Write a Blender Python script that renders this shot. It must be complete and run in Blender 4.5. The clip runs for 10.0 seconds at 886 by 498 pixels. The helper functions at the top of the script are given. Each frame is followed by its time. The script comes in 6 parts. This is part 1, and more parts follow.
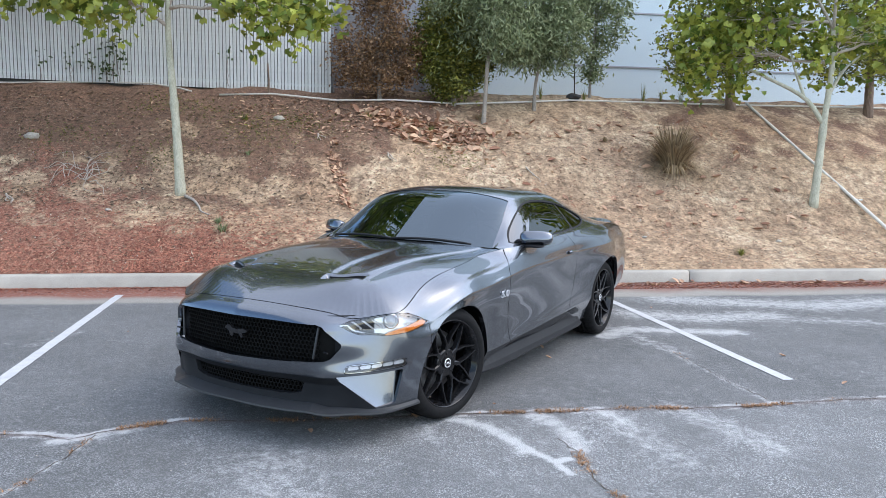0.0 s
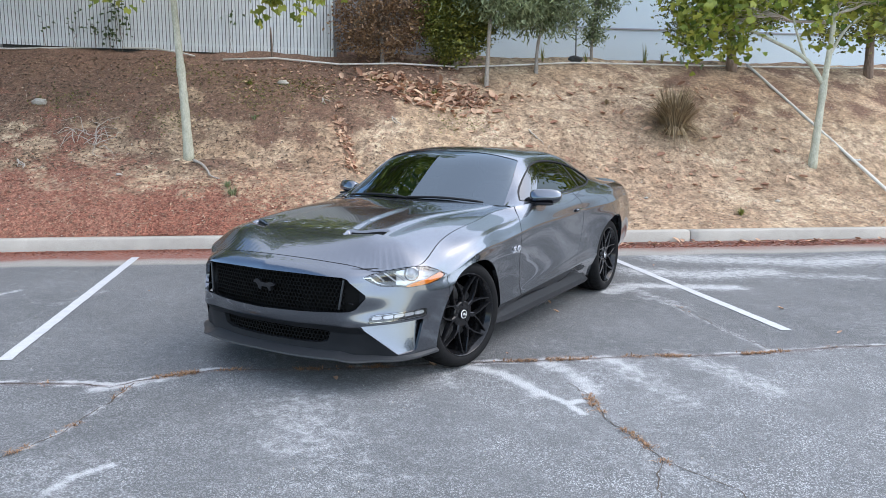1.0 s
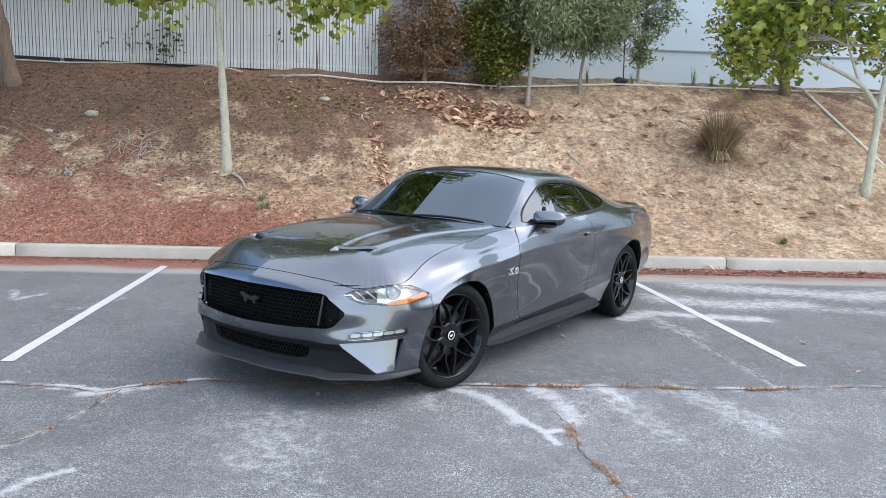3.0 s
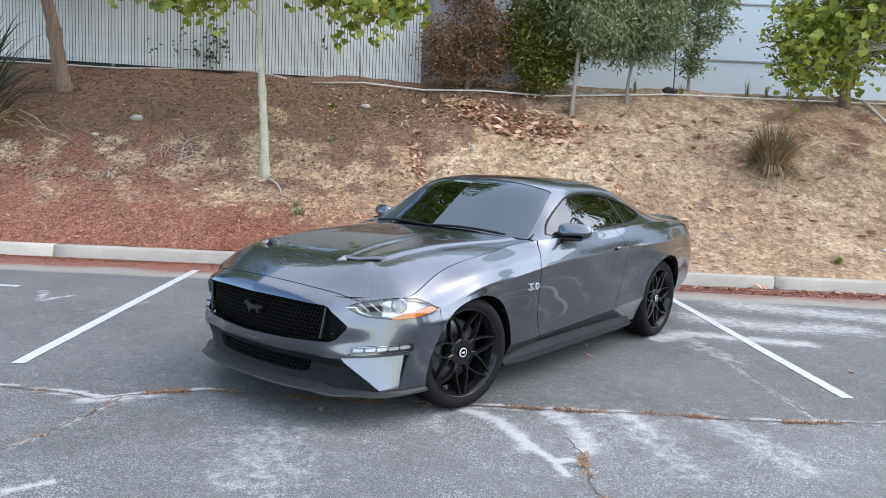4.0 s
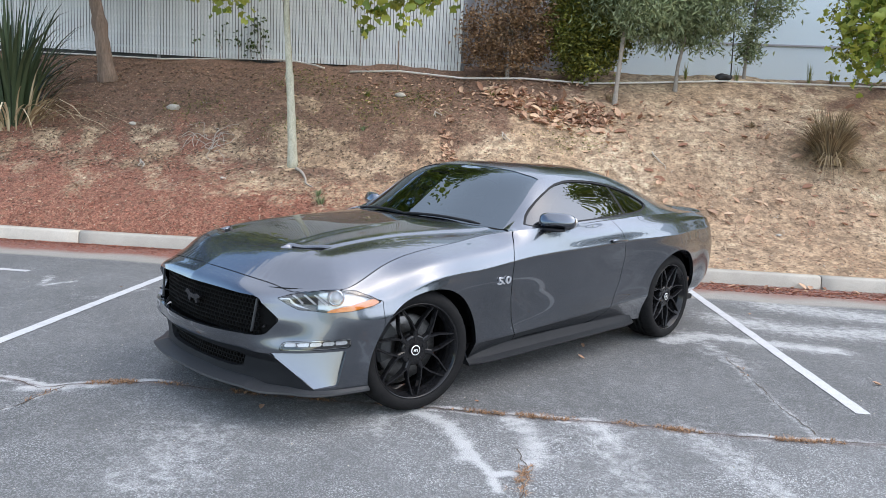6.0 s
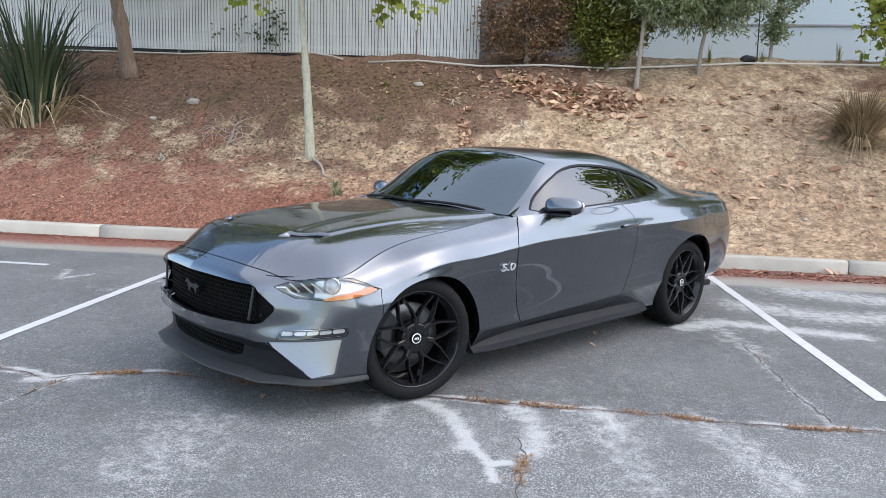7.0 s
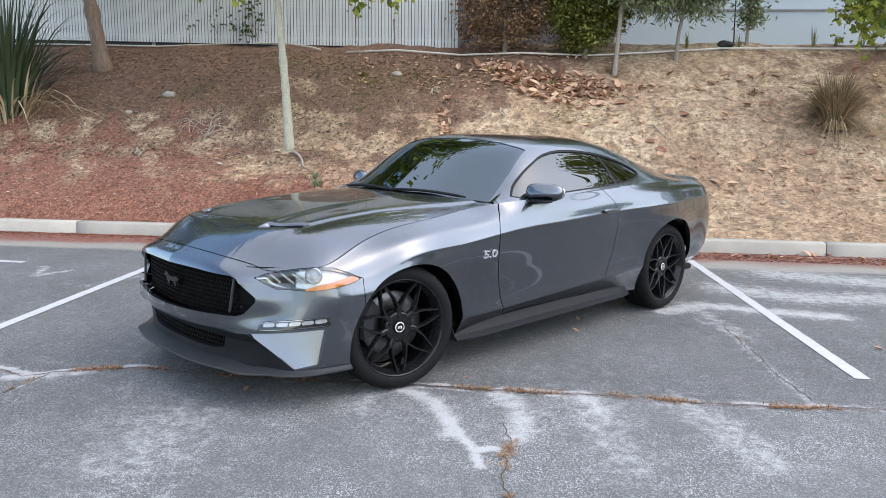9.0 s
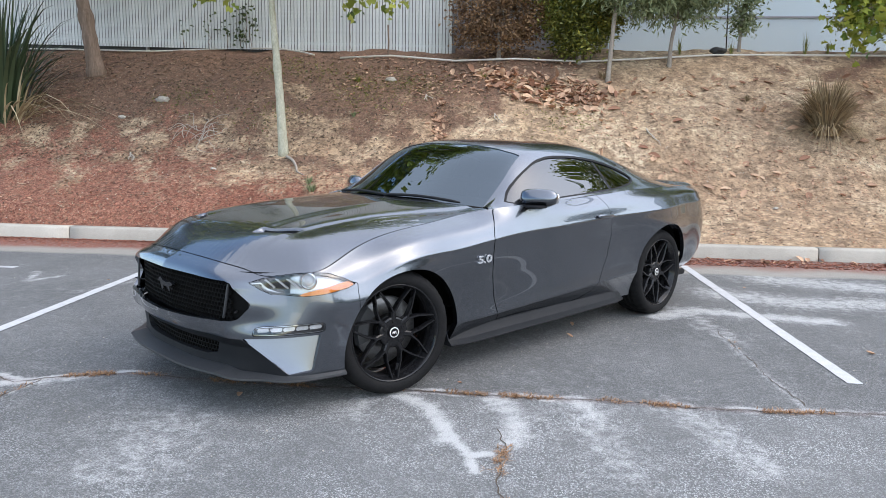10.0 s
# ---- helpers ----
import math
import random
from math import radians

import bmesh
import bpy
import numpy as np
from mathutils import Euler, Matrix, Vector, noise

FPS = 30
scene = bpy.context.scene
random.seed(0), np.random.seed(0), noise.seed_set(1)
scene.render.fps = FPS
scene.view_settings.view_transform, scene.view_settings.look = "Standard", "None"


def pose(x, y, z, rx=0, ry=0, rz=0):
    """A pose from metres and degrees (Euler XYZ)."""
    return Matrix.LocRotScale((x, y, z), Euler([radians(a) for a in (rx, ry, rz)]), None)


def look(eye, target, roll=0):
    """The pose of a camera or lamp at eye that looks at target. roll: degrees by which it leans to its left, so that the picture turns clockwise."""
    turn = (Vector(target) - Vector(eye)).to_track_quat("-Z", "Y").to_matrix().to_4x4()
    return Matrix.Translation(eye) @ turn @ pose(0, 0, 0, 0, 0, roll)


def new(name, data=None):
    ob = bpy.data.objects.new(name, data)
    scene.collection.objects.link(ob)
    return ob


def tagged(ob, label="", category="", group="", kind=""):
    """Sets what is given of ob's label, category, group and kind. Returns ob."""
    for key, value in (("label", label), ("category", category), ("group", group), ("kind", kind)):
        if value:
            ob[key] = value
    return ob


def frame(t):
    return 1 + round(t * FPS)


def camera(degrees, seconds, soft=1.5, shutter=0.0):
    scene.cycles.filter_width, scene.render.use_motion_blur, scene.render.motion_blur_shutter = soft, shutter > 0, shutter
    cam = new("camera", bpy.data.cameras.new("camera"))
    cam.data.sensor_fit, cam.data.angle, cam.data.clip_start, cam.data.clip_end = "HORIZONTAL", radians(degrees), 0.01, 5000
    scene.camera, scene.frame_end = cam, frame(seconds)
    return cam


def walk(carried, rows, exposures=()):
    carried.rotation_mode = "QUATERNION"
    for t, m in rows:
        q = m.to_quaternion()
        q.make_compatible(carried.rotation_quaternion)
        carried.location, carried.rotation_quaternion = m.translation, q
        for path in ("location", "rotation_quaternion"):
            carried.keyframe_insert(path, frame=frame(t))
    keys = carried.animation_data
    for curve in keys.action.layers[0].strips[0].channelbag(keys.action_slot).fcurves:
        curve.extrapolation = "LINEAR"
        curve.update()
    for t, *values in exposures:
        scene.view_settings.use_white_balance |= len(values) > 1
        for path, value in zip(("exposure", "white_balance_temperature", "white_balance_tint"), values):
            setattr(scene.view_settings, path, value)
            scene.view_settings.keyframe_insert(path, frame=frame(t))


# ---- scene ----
cam = camera(62.4, 10.0, soft=0.65)
PATH = [
    (0, (-0.084, -4.195, 1.468), (-0.065, -2.207, 1.252), 0.8),
    (0.5, (-0.115, -4.287, 1.448), (-0.108, -2.306, 1.17), 0.1),
    (1, (-0.195, -4.407, 1.436), (-0.17, -2.431, 1.127), 0.4),
    (1.5, (-0.211, -4.473, 1.438), (-0.17, -2.498, 1.126), 1.1),
    (2, (-0.109, -4.469, 1.444), (-0.1, -2.491, 1.145), 1.4),
    (2.5, (0.103, -4.433, 1.444), (0.035, -2.454, 1.164), 1.4),
    (4, (0.415, -4.1, 1.436), (0.144, -2.133, 1.195), 2.6),
    (4.5, (0.635, -4.008, 1.439), (0.269, -2.057, 1.192), 2.6),
    (5, (0.733, -3.889, 1.42), (0.33, -1.948, 1.156), 2.7),
    (6.5, (1.091, -3.585, 1.391), (0.594, -1.666, 1.122), 2.4),
    (7, (1.121, -3.555, 1.371), (0.588, -1.65, 1.078), 1.7),
    (7.5, (1.128, -3.548, 1.359), (0.598, -1.646, 1.038), 1.1),
    (8, (1.127, -3.548, 1.354), (0.614, -1.644, 1.021), 0.8),
    (8.5, (1.124, -3.548, 1.353), (0.628, -1.638, 1.026), 0.7),
    (9, (1.122, -3.543, 1.353), (0.637, -1.629, 1.036), 0.8),
    (9.5, (1.119, -3.546, 1.353), (0.644, -1.628, 1.045), 0.8),
    (10, (1.118, -3.546, 1.352), (0.649, -1.626, 1.05), 0.9),
]
walk(cam, [(t, look(eye, target, roll)) for t, eye, target, roll in PATH], [(0, 1.35, 6180, 8), (2, 1.40, 6300, 8), (4.5, 1.37, 6400, 8), (8, 1.34, 6480, 8), (10, 1.35, 6480, 8)])

# ---- light ----
world = bpy.data.worlds.new("sky")
scene.world = world
world.use_nodes = True
wn = world.node_tree
sky = wn.nodes.new("ShaderNodeTexSky")
sky.sky_type, sky.sun_disc = "NISHITA", False
sky.sun_elevation, sky.sun_rotation = radians(50), radians(90)
sky.dust_density, sky.air_density, sky.ozone_density = 1.6, 1.1, 1.2
wn.nodes["Background"].inputs["Strength"].default_value = 0.15
wn.links.new(sky.outputs[0], wn.nodes["Background"].inputs["Color"])
sun = new("sun", bpy.data.lights.new("sun", "SUN"))
sun.data.energy, sun.data.angle, sun.data.color = 1.35, radians(165), (1.0, 0.915, 0.82)
sun.matrix_world = look((10, 0, 11.92), (0, 0, 0))


# ---- helpers ----
def nodes_of(name, rough=0.6, metal=0.0):
    m = bpy.data.materials.new(name)
    m.use_nodes = True
    b = m.node_tree.nodes["Principled BSDF"]
    b.inputs["Roughness"].default_value, b.inputs["Metallic"].default_value = rough, metal
    return m, m.node_tree, b


def node(nt, kind, **values):
    n = nt.nodes.new(kind)
    for key, value in values.items():
        n.inputs[key.replace("_", " ")].default_value = value
    return n


def coords(nt, which="Object"):
    return nt.nodes.new("ShaderNodeTexCoord").outputs[which]


def noise_of(nt, scale, detail=4.0, rough=0.55, vector=None):
    n = node(nt, "ShaderNodeTexNoise", Scale=scale, Detail=detail, Roughness=rough)
    nt.links.new(vector if vector is not None else coords(nt), n.inputs["Vector"])
    return n.outputs["Fac"]


def ramp(nt, fac, stops):
    r = nt.nodes.new("ShaderNodeValToRGB")
    e = r.color_ramp.elements
    while len(e) < len(stops):
        e.new(0.5)
    for item, (at, c) in zip(e, stops):
        item.position, item.color = at, (*c, 1) if len(c) == 3 else (c[0], c[0], c[0], 1)
    nt.links.new(fac, r.inputs[0])
    return r.outputs[0]


def mix(nt, fac, a, b, how="MIX"):
    n = nt.nodes.new("ShaderNodeMix")
    n.data_type, n.blend_type = "RGBA", how
    for sock, value in ((n.inputs[0], fac), (n.inputs[6], a), (n.inputs[7], b)):
        if isinstance(value, bpy.types.NodeSocket):
            nt.links.new(value, sock)
        elif isinstance(value, (int, float)):
            sock.default_value = value
        else:
            sock.default_value = (*value, 1)
    return n.outputs[2]


def bump(nt, b, height, strength=0.3, distance=0.01):
    n = node(nt, "ShaderNodeBump", Strength=strength, Distance=distance)
    nt.links.new(height, n.inputs["Height"])
    nt.links.new(n.outputs[0], b.inputs["Normal"])


def attribute(nt, name):
    a = nt.nodes.new("ShaderNodeAttribute")
    a.attribute_name = name
    return a.outputs["Fac"]


def worn(name, c1, c2, scale=6.0, rough=0.6, metal=0.0, grain=80.0, relief=0.2, distance=0.004, spread=0.25, stretch=1.0):
    """A surface with large blotches, fine grain and relief, and a shade of its own for each piece."""
    m, nt, b = nodes_of(name, rough, metal)
    long = nt.nodes.new("ShaderNodeMapping")
    long.inputs["Scale"].default_value = (1, 1, stretch)
    nt.links.new(coords(nt), long.inputs["Vector"])
    big, fine = noise_of(nt, scale, vector=long.outputs[0]), noise_of(nt, grain, 3, vector=long.outputs[0])
    c = mix(nt, big, c1, c2)
    c = mix(nt, 0.5, c, ramp(nt, fine, [(0.3, (0.35,)), (0.7, (0.75,))]), "OVERLAY")
    info = nt.nodes.new("ShaderNodeObjectInfo")
    shade = node(nt, "ShaderNodeMapRange")
    shade.inputs[3].default_value, shade.inputs[4].default_value = 1 - spread / 2, 1 + spread / 2
    nt.links.new(info.outputs["Random"], shade.inputs[0])
    c = mix(nt, 1.0, c, shade.outputs[0], "MULTIPLY")
    nt.links.new(c, b.inputs["Base Color"])
    bump(nt, b, fine, relief, distance)
    return m


def leafy(name, c1, c2, rough=0.55, through_light=0.25):
    """Leaves: a hue of its own for each leaf, with some light let through."""
    m, nt, b = nodes_of(name, rough)
    geo = nt.nodes.new("ShaderNodeNewGeometry")
    c = mix(nt, geo.outputs["Random Per Island"], c1, c2)
    c = mix(nt, 0.35, c, ramp(nt, noise_of(nt, 1.6, 2), [(0.35, (0.25,)), (0.65, (0.8,))]), "OVERLAY")
    nt.links.new(c, b.inputs["Base Color"])
    t = nt.nodes.new("ShaderNodeBsdfTranslucent")
    nt.links.new(c, t.inputs["Color"])
    s = node(nt, "ShaderNodeMixShader", Fac=through_light)
    nt.links.new(b.outputs[0], s.inputs[1])
    nt.links.new(t.outputs[0], s.inputs[2])
    nt.links.new(s.outputs[0], nt.nodes["Material Output"].inputs["Surface"])
    return m


def mesh_of(name, verts, faces, material=None, smooth=False):
    me = bpy.data.meshes.new(name)
    me.from_pydata([tuple(map(float, v)) for v in verts], [], [tuple(map(int, f)) for f in faces])
    if material:
        me.materials.append(material)
    if smooth:
        me.polygons.foreach_set("use_smooth", [True] * len(me.polygons))
    me.update()
    return me


def thing(name, label, category, m=None, group="", kind="", data=None):
    ob = new(name, data)
    if m is not None:
        ob.matrix_world = m
    return tagged(ob, label, category, group, kind)


def piece(name, data, parent, label="", m=None, kind=""):
    ob = new(name, data)
    ob.parent = parent
    if m is not None:
        ob.matrix_basis = m
    if label or kind:
        tagged(ob, label=label, kind=kind)
    return ob


def part(name, bm, material, parent, label="", m=None, smooth=True):
    """Links a bmesh as one mesh object under a thing or a part."""
    me = bpy.data.meshes.new(name)
    bm.to_mesh(me)
    bm.free()
    me.materials.append(material)
    if smooth:
        me.polygons.foreach_set("use_smooth", [True] * len(me.polygons))
    return piece(name, me, parent, label, m)


def box_bm(size, at=(0, 0, 0), bevel=0.0, turn=None):
    bm = bmesh.new()
    m = Matrix.Translation(at) @ (turn or Matrix()) @ Matrix.Diagonal((*size, 1))
    bmesh.ops.create_cube(bm, size=1, matrix=m)
    if bevel:
        bmesh.ops.bevel(bm, geom=bm.edges[:], offset=bevel, segments=2, profile=0.6, affect="EDGES")
    return bm


def tube(points, radii, sides=8, cap=True):
    """Vertices and faces of a round tube along points."""
    pts = [Vector(p) for p in points]
    if isinstance(radii, (int, float)):
        radii = [radii] * len(pts)
    verts, faces = [], []
    side = None
    for i, p in enumerate(pts):
        d = (pts[min(i + 1, len(pts) - 1)] - pts[max(i - 1, 0)]).normalized()
        if side is None:
            side = d.orthogonal().normalized()
        side = (side - d * side.dot(d)).normalized()
        up = d.cross(side)
        for k in range(sides):
            a = 2 * math.pi * k / sides
            verts.append(p + (side * math.cos(a) + up * math.sin(a)) * radii[i])
    for i in range(len(pts) - 1):
        for k in range(sides):
            n = (k + 1) % sides
            faces.append((i * sides + k, i * sides + n, (i + 1) * sides + n, (i + 1) * sides + k))
    if cap:
        faces.append(tuple(range(sides))[::-1])
        faces.append(tuple((len(pts) - 1) * sides + k for k in range(sides)))
    return verts, faces


def joined(sets):
    verts, faces = [], []
    for v, f in sets:
        o = len(verts)
        verts.extend(v)
        faces.extend(tuple(i + o for i in q) for q in f)
    return verts, faces


def smoothstep(a, b, x):
    t = np.clip((x - a) / (b - a), 0, 1)
    return t * t * (3 - 2 * t)


def wave(x, y, s, seed=0.0):
    return noise.noise((x * s + seed * 7.3, y * s - seed * 3.1, seed))


# ---- materials of the place ----
def asphalt_material():
    m, nt, b = nodes_of("asphalt", 0.85)
    co = coords(nt)
    fine = noise_of(nt, 150, 4, 0.75, co)
    grit = node(nt, "ShaderNodeTexVoronoi", Scale=150.0)
    nt.links.new(co, grit.inputs["Vector"])
    big = noise_of(nt, 0.7, 5, 0.6, co)
    c = ramp(nt, big, [(0.3, (0.086, 0.089, 0.088)), (0.7, (0.129, 0.131, 0.129))])
    # This mask holds older, paler asphalt and a painted light falloff towards -x.
    c = mix(nt, attribute(nt, "old_lit"), c, ramp(nt, big, [(0.3, (0.106, 0.109, 0.107)), (0.7, (0.157, 0.159, 0.156))]))
    c = mix(nt, ramp(nt, grit.outputs["Color"], [(0.60, (0,)), (0.72, (0.42,))]), c, (0.30, 0.305, 0.31))
    fleck = node(nt, "ShaderNodeTexVoronoi", Scale=210.0)
    nt.links.new(co, fleck.inputs["Vector"])
    spots = mix(nt, 1.0, ramp(nt, fleck.outputs["Color"], [(0.70, (0,)), (0.745, (0.70,))]), ramp(nt, noise_of(nt, 1.7, 6, 0.7, co), [(0.40, (0.12,)), (0.62, (1,))]), "MULTIPLY")
    spots = mix(nt, attribute(nt, "old_lit"), mix(nt, 1.0, spots, (0.4, 0.4, 0.4), "MULTIPLY"), spots)
    c = mix(nt, spots, c, (0.70, 0.71, 0.71))
    c = mix(nt, mix(nt, attribute(nt, "old_lit"), ramp(nt, fine, [(0.65, (0,)), (0.76, (0.4,))]), ramp(nt, fine, [(0.58, (0,)), (0.69, (0.5,))])), c, (0.46, 0.47, 0.475))
    c = mix(nt, ramp(nt, fine, [(0.28, (0.6,)), (0.4, (0,))]), c, (0.06, 0.063, 0.066))
    dust = node(nt, "ShaderNodeMath")
    dust.operation = "MULTIPLY_ADD"
    dust.inputs[1].default_value = 0.42
    nt.links.new(attribute(nt, "dust"), dust.inputs[0])
    crumbs = mix(nt, 0.5, ramp(nt, noise_of(nt, 11, 12, 0.85, co), [(0.40, (0,)), (0.60, (0.7,))]), ramp(nt, fine, [(0.36, (0,)), (0.64, (0.6,))]))
    nt.links.new(crumbs, dust.inputs[2])
    c = mix(nt, ramp(nt, dust.outputs[0], [(0.44, (0,)), (0.74, (0.8,))]), c, (0.56, 0.565, 0.56))
    litter = node(nt, "ShaderNodeMath")
    litter.operation = "MULTIPLY"
    nt.links.new(attribute(nt, "litter"), litter.inputs[0])
    nt.links.new(ramp(nt, noise_of(nt, 18, 6, 0.75, co), [(0.28, (0,)), (0.5, (1,))]), litter.inputs[1])
    c = mix(nt, attribute(nt, "gutter"), c, mix(nt, noise_of(nt, 9, 5, 0.7, co), (0.25, 0.235, 0.21), (0.40, 0.375, 0.33)))
    c = mix(nt, litter.outputs[0], c, mix(nt, noise_of(nt, 40, 4, 0.7, co), (0.13, 0.038, 0.027), (0.36, 0.14, 0.09)))
    scuff = ramp(nt, noise_of(nt, 2.3, 8, 0.72, co), [(0.60, (0,)), (0.72, (0.35,))])
    c = mix(nt, scuff, c, (0.075, 0.079, 0.082))
    nt.links.new(c, b.inputs["Base Color"])
    bump(nt, b, mix(nt, 0.5, fine, grit.outputs["Distance"]), 1.0, 0.010)
    return m


def bank_material():
    m, nt, b = nodes_of("bank_soil", 0.95)
    co = coords(nt)
    big = noise_of(nt, 1.1, 6, 0.62, co)
    mid = noise_of(nt, 5, 6, 0.7, co)
    fine = noise_of(nt, 60, 5, 0.75, co)
    crumb = noise_of(nt, 9, 12, 0.8, co)

    def cover(name, gain, offset):
        """A patchy cover with crumbly edges, thicker where the attribute is high."""
        k = node(nt, "ShaderNodeMath")
        k.operation = "MULTIPLY_ADD"
        nt.links.new(attribute(nt, name), k.inputs[0])
        k.inputs[1].default_value, k.inputs[2].default_value = gain, offset
        sum_ = node(nt, "ShaderNodeMath")
        sum_.operation = "ADD"
        nt.links.new(k.outputs[0], sum_.inputs[0])
        nt.links.new(crumb, sum_.inputs[1])
        return ramp(nt, sum_.outputs[0], [(0.43, (0,)), (0.60, (1,))])

    tan = ramp(nt, big, [(0.28, (0.32, 0.207, 0.124)), (0.5, (0.540, 0.385, 0.240)), (0.70, (0.74, 0.57, 0.385))])
    tan = mix(nt, ramp(nt, noise_of(nt, 0.45, 4, 0.6, co), [(0.45, (0,)), (0.62, (0.55,))]), tan, (0.46, 0.29, 0.175))
    tan = mix(nt, ramp(nt, mid, [(0.46, (0,)), (0.60, (0.75,))]), tan, (0.24, 0.160, 0.100))
    clod = node(nt, "ShaderNodeTexVoronoi", Scale=16.0)
    nt.links.new(co, clod.inputs["Vector"])
    tan = mix(nt, 0.45, tan, ramp(nt, clod.outputs["Color"], [(0.2, (0.30,)), (0.8, (0.72,))]), "OVERLAY")
    red = ramp(nt, fine, [(0.36, (0.070, 0.024, 0.016)), (0.5, (0.29, 0.110, 0.070)), (0.64, (0.60, 0.35, 0.23))])
    dark = ramp(nt, fine, [(0.36, (0.065, 0.034, 0.022)), (0.52, (0.215, 0.118, 0.075)), (0.66, (0.46, 0.29, 0.19))])
    c = mix(nt, cover("humus", 0.62, -0.20), tan, dark)
    c = mix(nt, cover("mulch", 0.50, -0.30), c, red)
    chips = noise_of(nt, 30, 10, 0.85, co)
    c = mix(nt, ramp(nt, chips, [(0.525, (0,)), (0.575, (0.8,))]), c, (0.14, 0.088, 0.052))
    c = mix(nt, ramp(nt, chips, [(0.38, (0.75,)), (0.44, (0,))]), c, (0.56, 0.43, 0.29))
    c = mix(nt, ramp(nt, fine, [(0.62, (0,)), (0.72, (0.65,))]), c, (0.60, 0.51, 0.40))
    c = mix(nt, ramp(nt, fine, [(0.30, (0.75,)), (0.42, (0,))]), c, (0.07, 0.048, 0.035))
    blotch = noise_of(nt, 13, 9, 0.72, co)
    c = mix(nt, 0.60, c, ramp(nt, blotch, [(0.34, (0.20,)), (0.5, (0.54,)), (0.66, (0.84,))]), "OVERLAY")
    nt.links.new(c, b.inputs["Base Color"])
    bump(nt, b, mix(nt, 0.35, mix(nt, 0.5, fine, chips), crumb), 1.0, 0.035)
    return m


ASPHALT, SOIL = asphalt_material(), bank_material()
CONCRETE = worn("kerb_concrete", (0.30, 0.275, 0.235), (0.52, 0.485, 0.42), 3, 0.9, grain=140, relief=0.35)
LINE_PAINT = worn("line_paint", (0.34, 0.345, 0.35), (0.55, 0.555, 0.56), 14, 0.75, grain=200, relief=0.3)
SLAT = worn("fence_slat", (0.64, 0.65, 0.65), (0.79, 0.80, 0.79), 0.8, 0.5, grain=30, relief=0.05, spread=0.12)
# Near-black colour for the shade in the fence gaps.
GAP_SHADE = worn("fence_shade", (0.05, 0.055, 0.055), (0.09, 0.09, 0.09), 2, 0.9)
WALL_BLUE = worn("wall_paint", (0.44, 0.53, 0.575), (0.53, 0.62, 0.66), 0.4, 0.8, grain=60, relief=0.05)
WALL_GREY = worn("wall_grey", (0.30, 0.31, 0.335), (0.40, 0.41, 0.435), 0.5, 0.8, grain=40, relief=0.08)
PVC = worn("pipe_plastic", (0.52, 0.48, 0.41), (0.74, 0.70, 0.62), 4, 0.6, grain=60, relief=0.1)
BARK_PALE = worn("pale_bark", (0.27, 0.265, 0.185), (0.64, 0.62, 0.49), 13, 0.85, grain=70, relief=0.6, distance=0.008, stretch=0.5)
BARK_GREY = worn("grey_bark", (0.20, 0.17, 0.14), (0.36, 0.32, 0.27), 14, 0.9, grain=60, relief=0.6, distance=0.01)
BARK_BROWN = worn("brown_bark", (0.10, 0.068, 0.05), (0.38, 0.275, 0.205), 14, 0.95, grain=50, relief=1.0, distance=0.03, stretch=0.16)
TWIG = worn("twig_bark", (0.30, 0.25, 0.20), (0.52, 0.46, 0.39), 20, 0.9)
LEAF_PLANE = leafy("plane_leaf", (0.10, 0.165, 0.025), (0.46, 0.48, 0.085), 0.5, 0.3)
LEAF_DEEP = leafy("deep_leaf", (0.03, 0.055, 0.015), (0.10, 0.13, 0.035), 0.5, 0.2)
LEAF_GREEN = leafy("bush_leaf", (0.040, 0.066, 0.012), (0.30, 0.29, 0.05), 0.45, 0.2)
LEAF_WILLOW = leafy("willow_leaf", (0.09, 0.125, 0.050), (0.38, 0.43, 0.235), 0.5, 0.3)
LEAF_RED = leafy("red_leaf", (0.11, 0.060, 0.036), (0.46, 0.29, 0.15), 0.6, 0.25)
LEAF_DRY = leafy("dry_leaf", (0.25, 0.115, 0.068), (0.66, 0.44, 0.29), 0.8, 0.1)
MULCH = leafy("mulch_chip", (0.12, 0.036, 0.024), (0.46, 0.19, 0.12), 0.9, 0.0)
DEBRIS = leafy("dark_debris", (0.045, 0.030, 0.019), (0.24, 0.16, 0.10), 0.9, 0.0)
CHAFF = leafy("pale_chaff", (0.30, 0.215, 0.14), (0.54, 0.42, 0.29), 0.9, 0.0)
STRAW = leafy("dry_grass", (0.13, 0.085, 0.045), (0.46, 0.35, 0.20), 0.8, 0.15)
STRAW_RUST = leafy("rusty_grass", (0.16, 0.08, 0.042), (0.47, 0.29, 0.16), 0.8, 0.1)
STRAP = leafy("strap_leaf", (0.025, 0.045, 0.022), (0.075, 0.105, 0.05), 0.45, 0.1)
STRAP_DRY = leafy("dead_strap_leaf", (0.28, 0.21, 0.12), (0.66, 0.56, 0.37), 0.8, 0.15)
CRACK = worn("crack_dirt", (0.03, 0.026, 0.022), (0.13, 0.10, 0.075), 20, 1.0)
PEBBLE = worn("pebble", (0.28, 0.25, 0.20), (0.52, 0.48, 0.42), 9, 0.9)
BLACK_PLASTIC = worn("black_plastic", (0.012, 0.012, 0.012), (0.03, 0.03, 0.03), 30, 0.6)

# ---- ground, kerb and bank ----
KERB = radians(8.0)
ALONG, BACK = Vector((math.cos(KERB), math.sin(KERB), 0)), Vector((-math.sin(KERB), math.cos(KERB), 0))
KERB_FOOT = Vector((0, 5.08, 0))


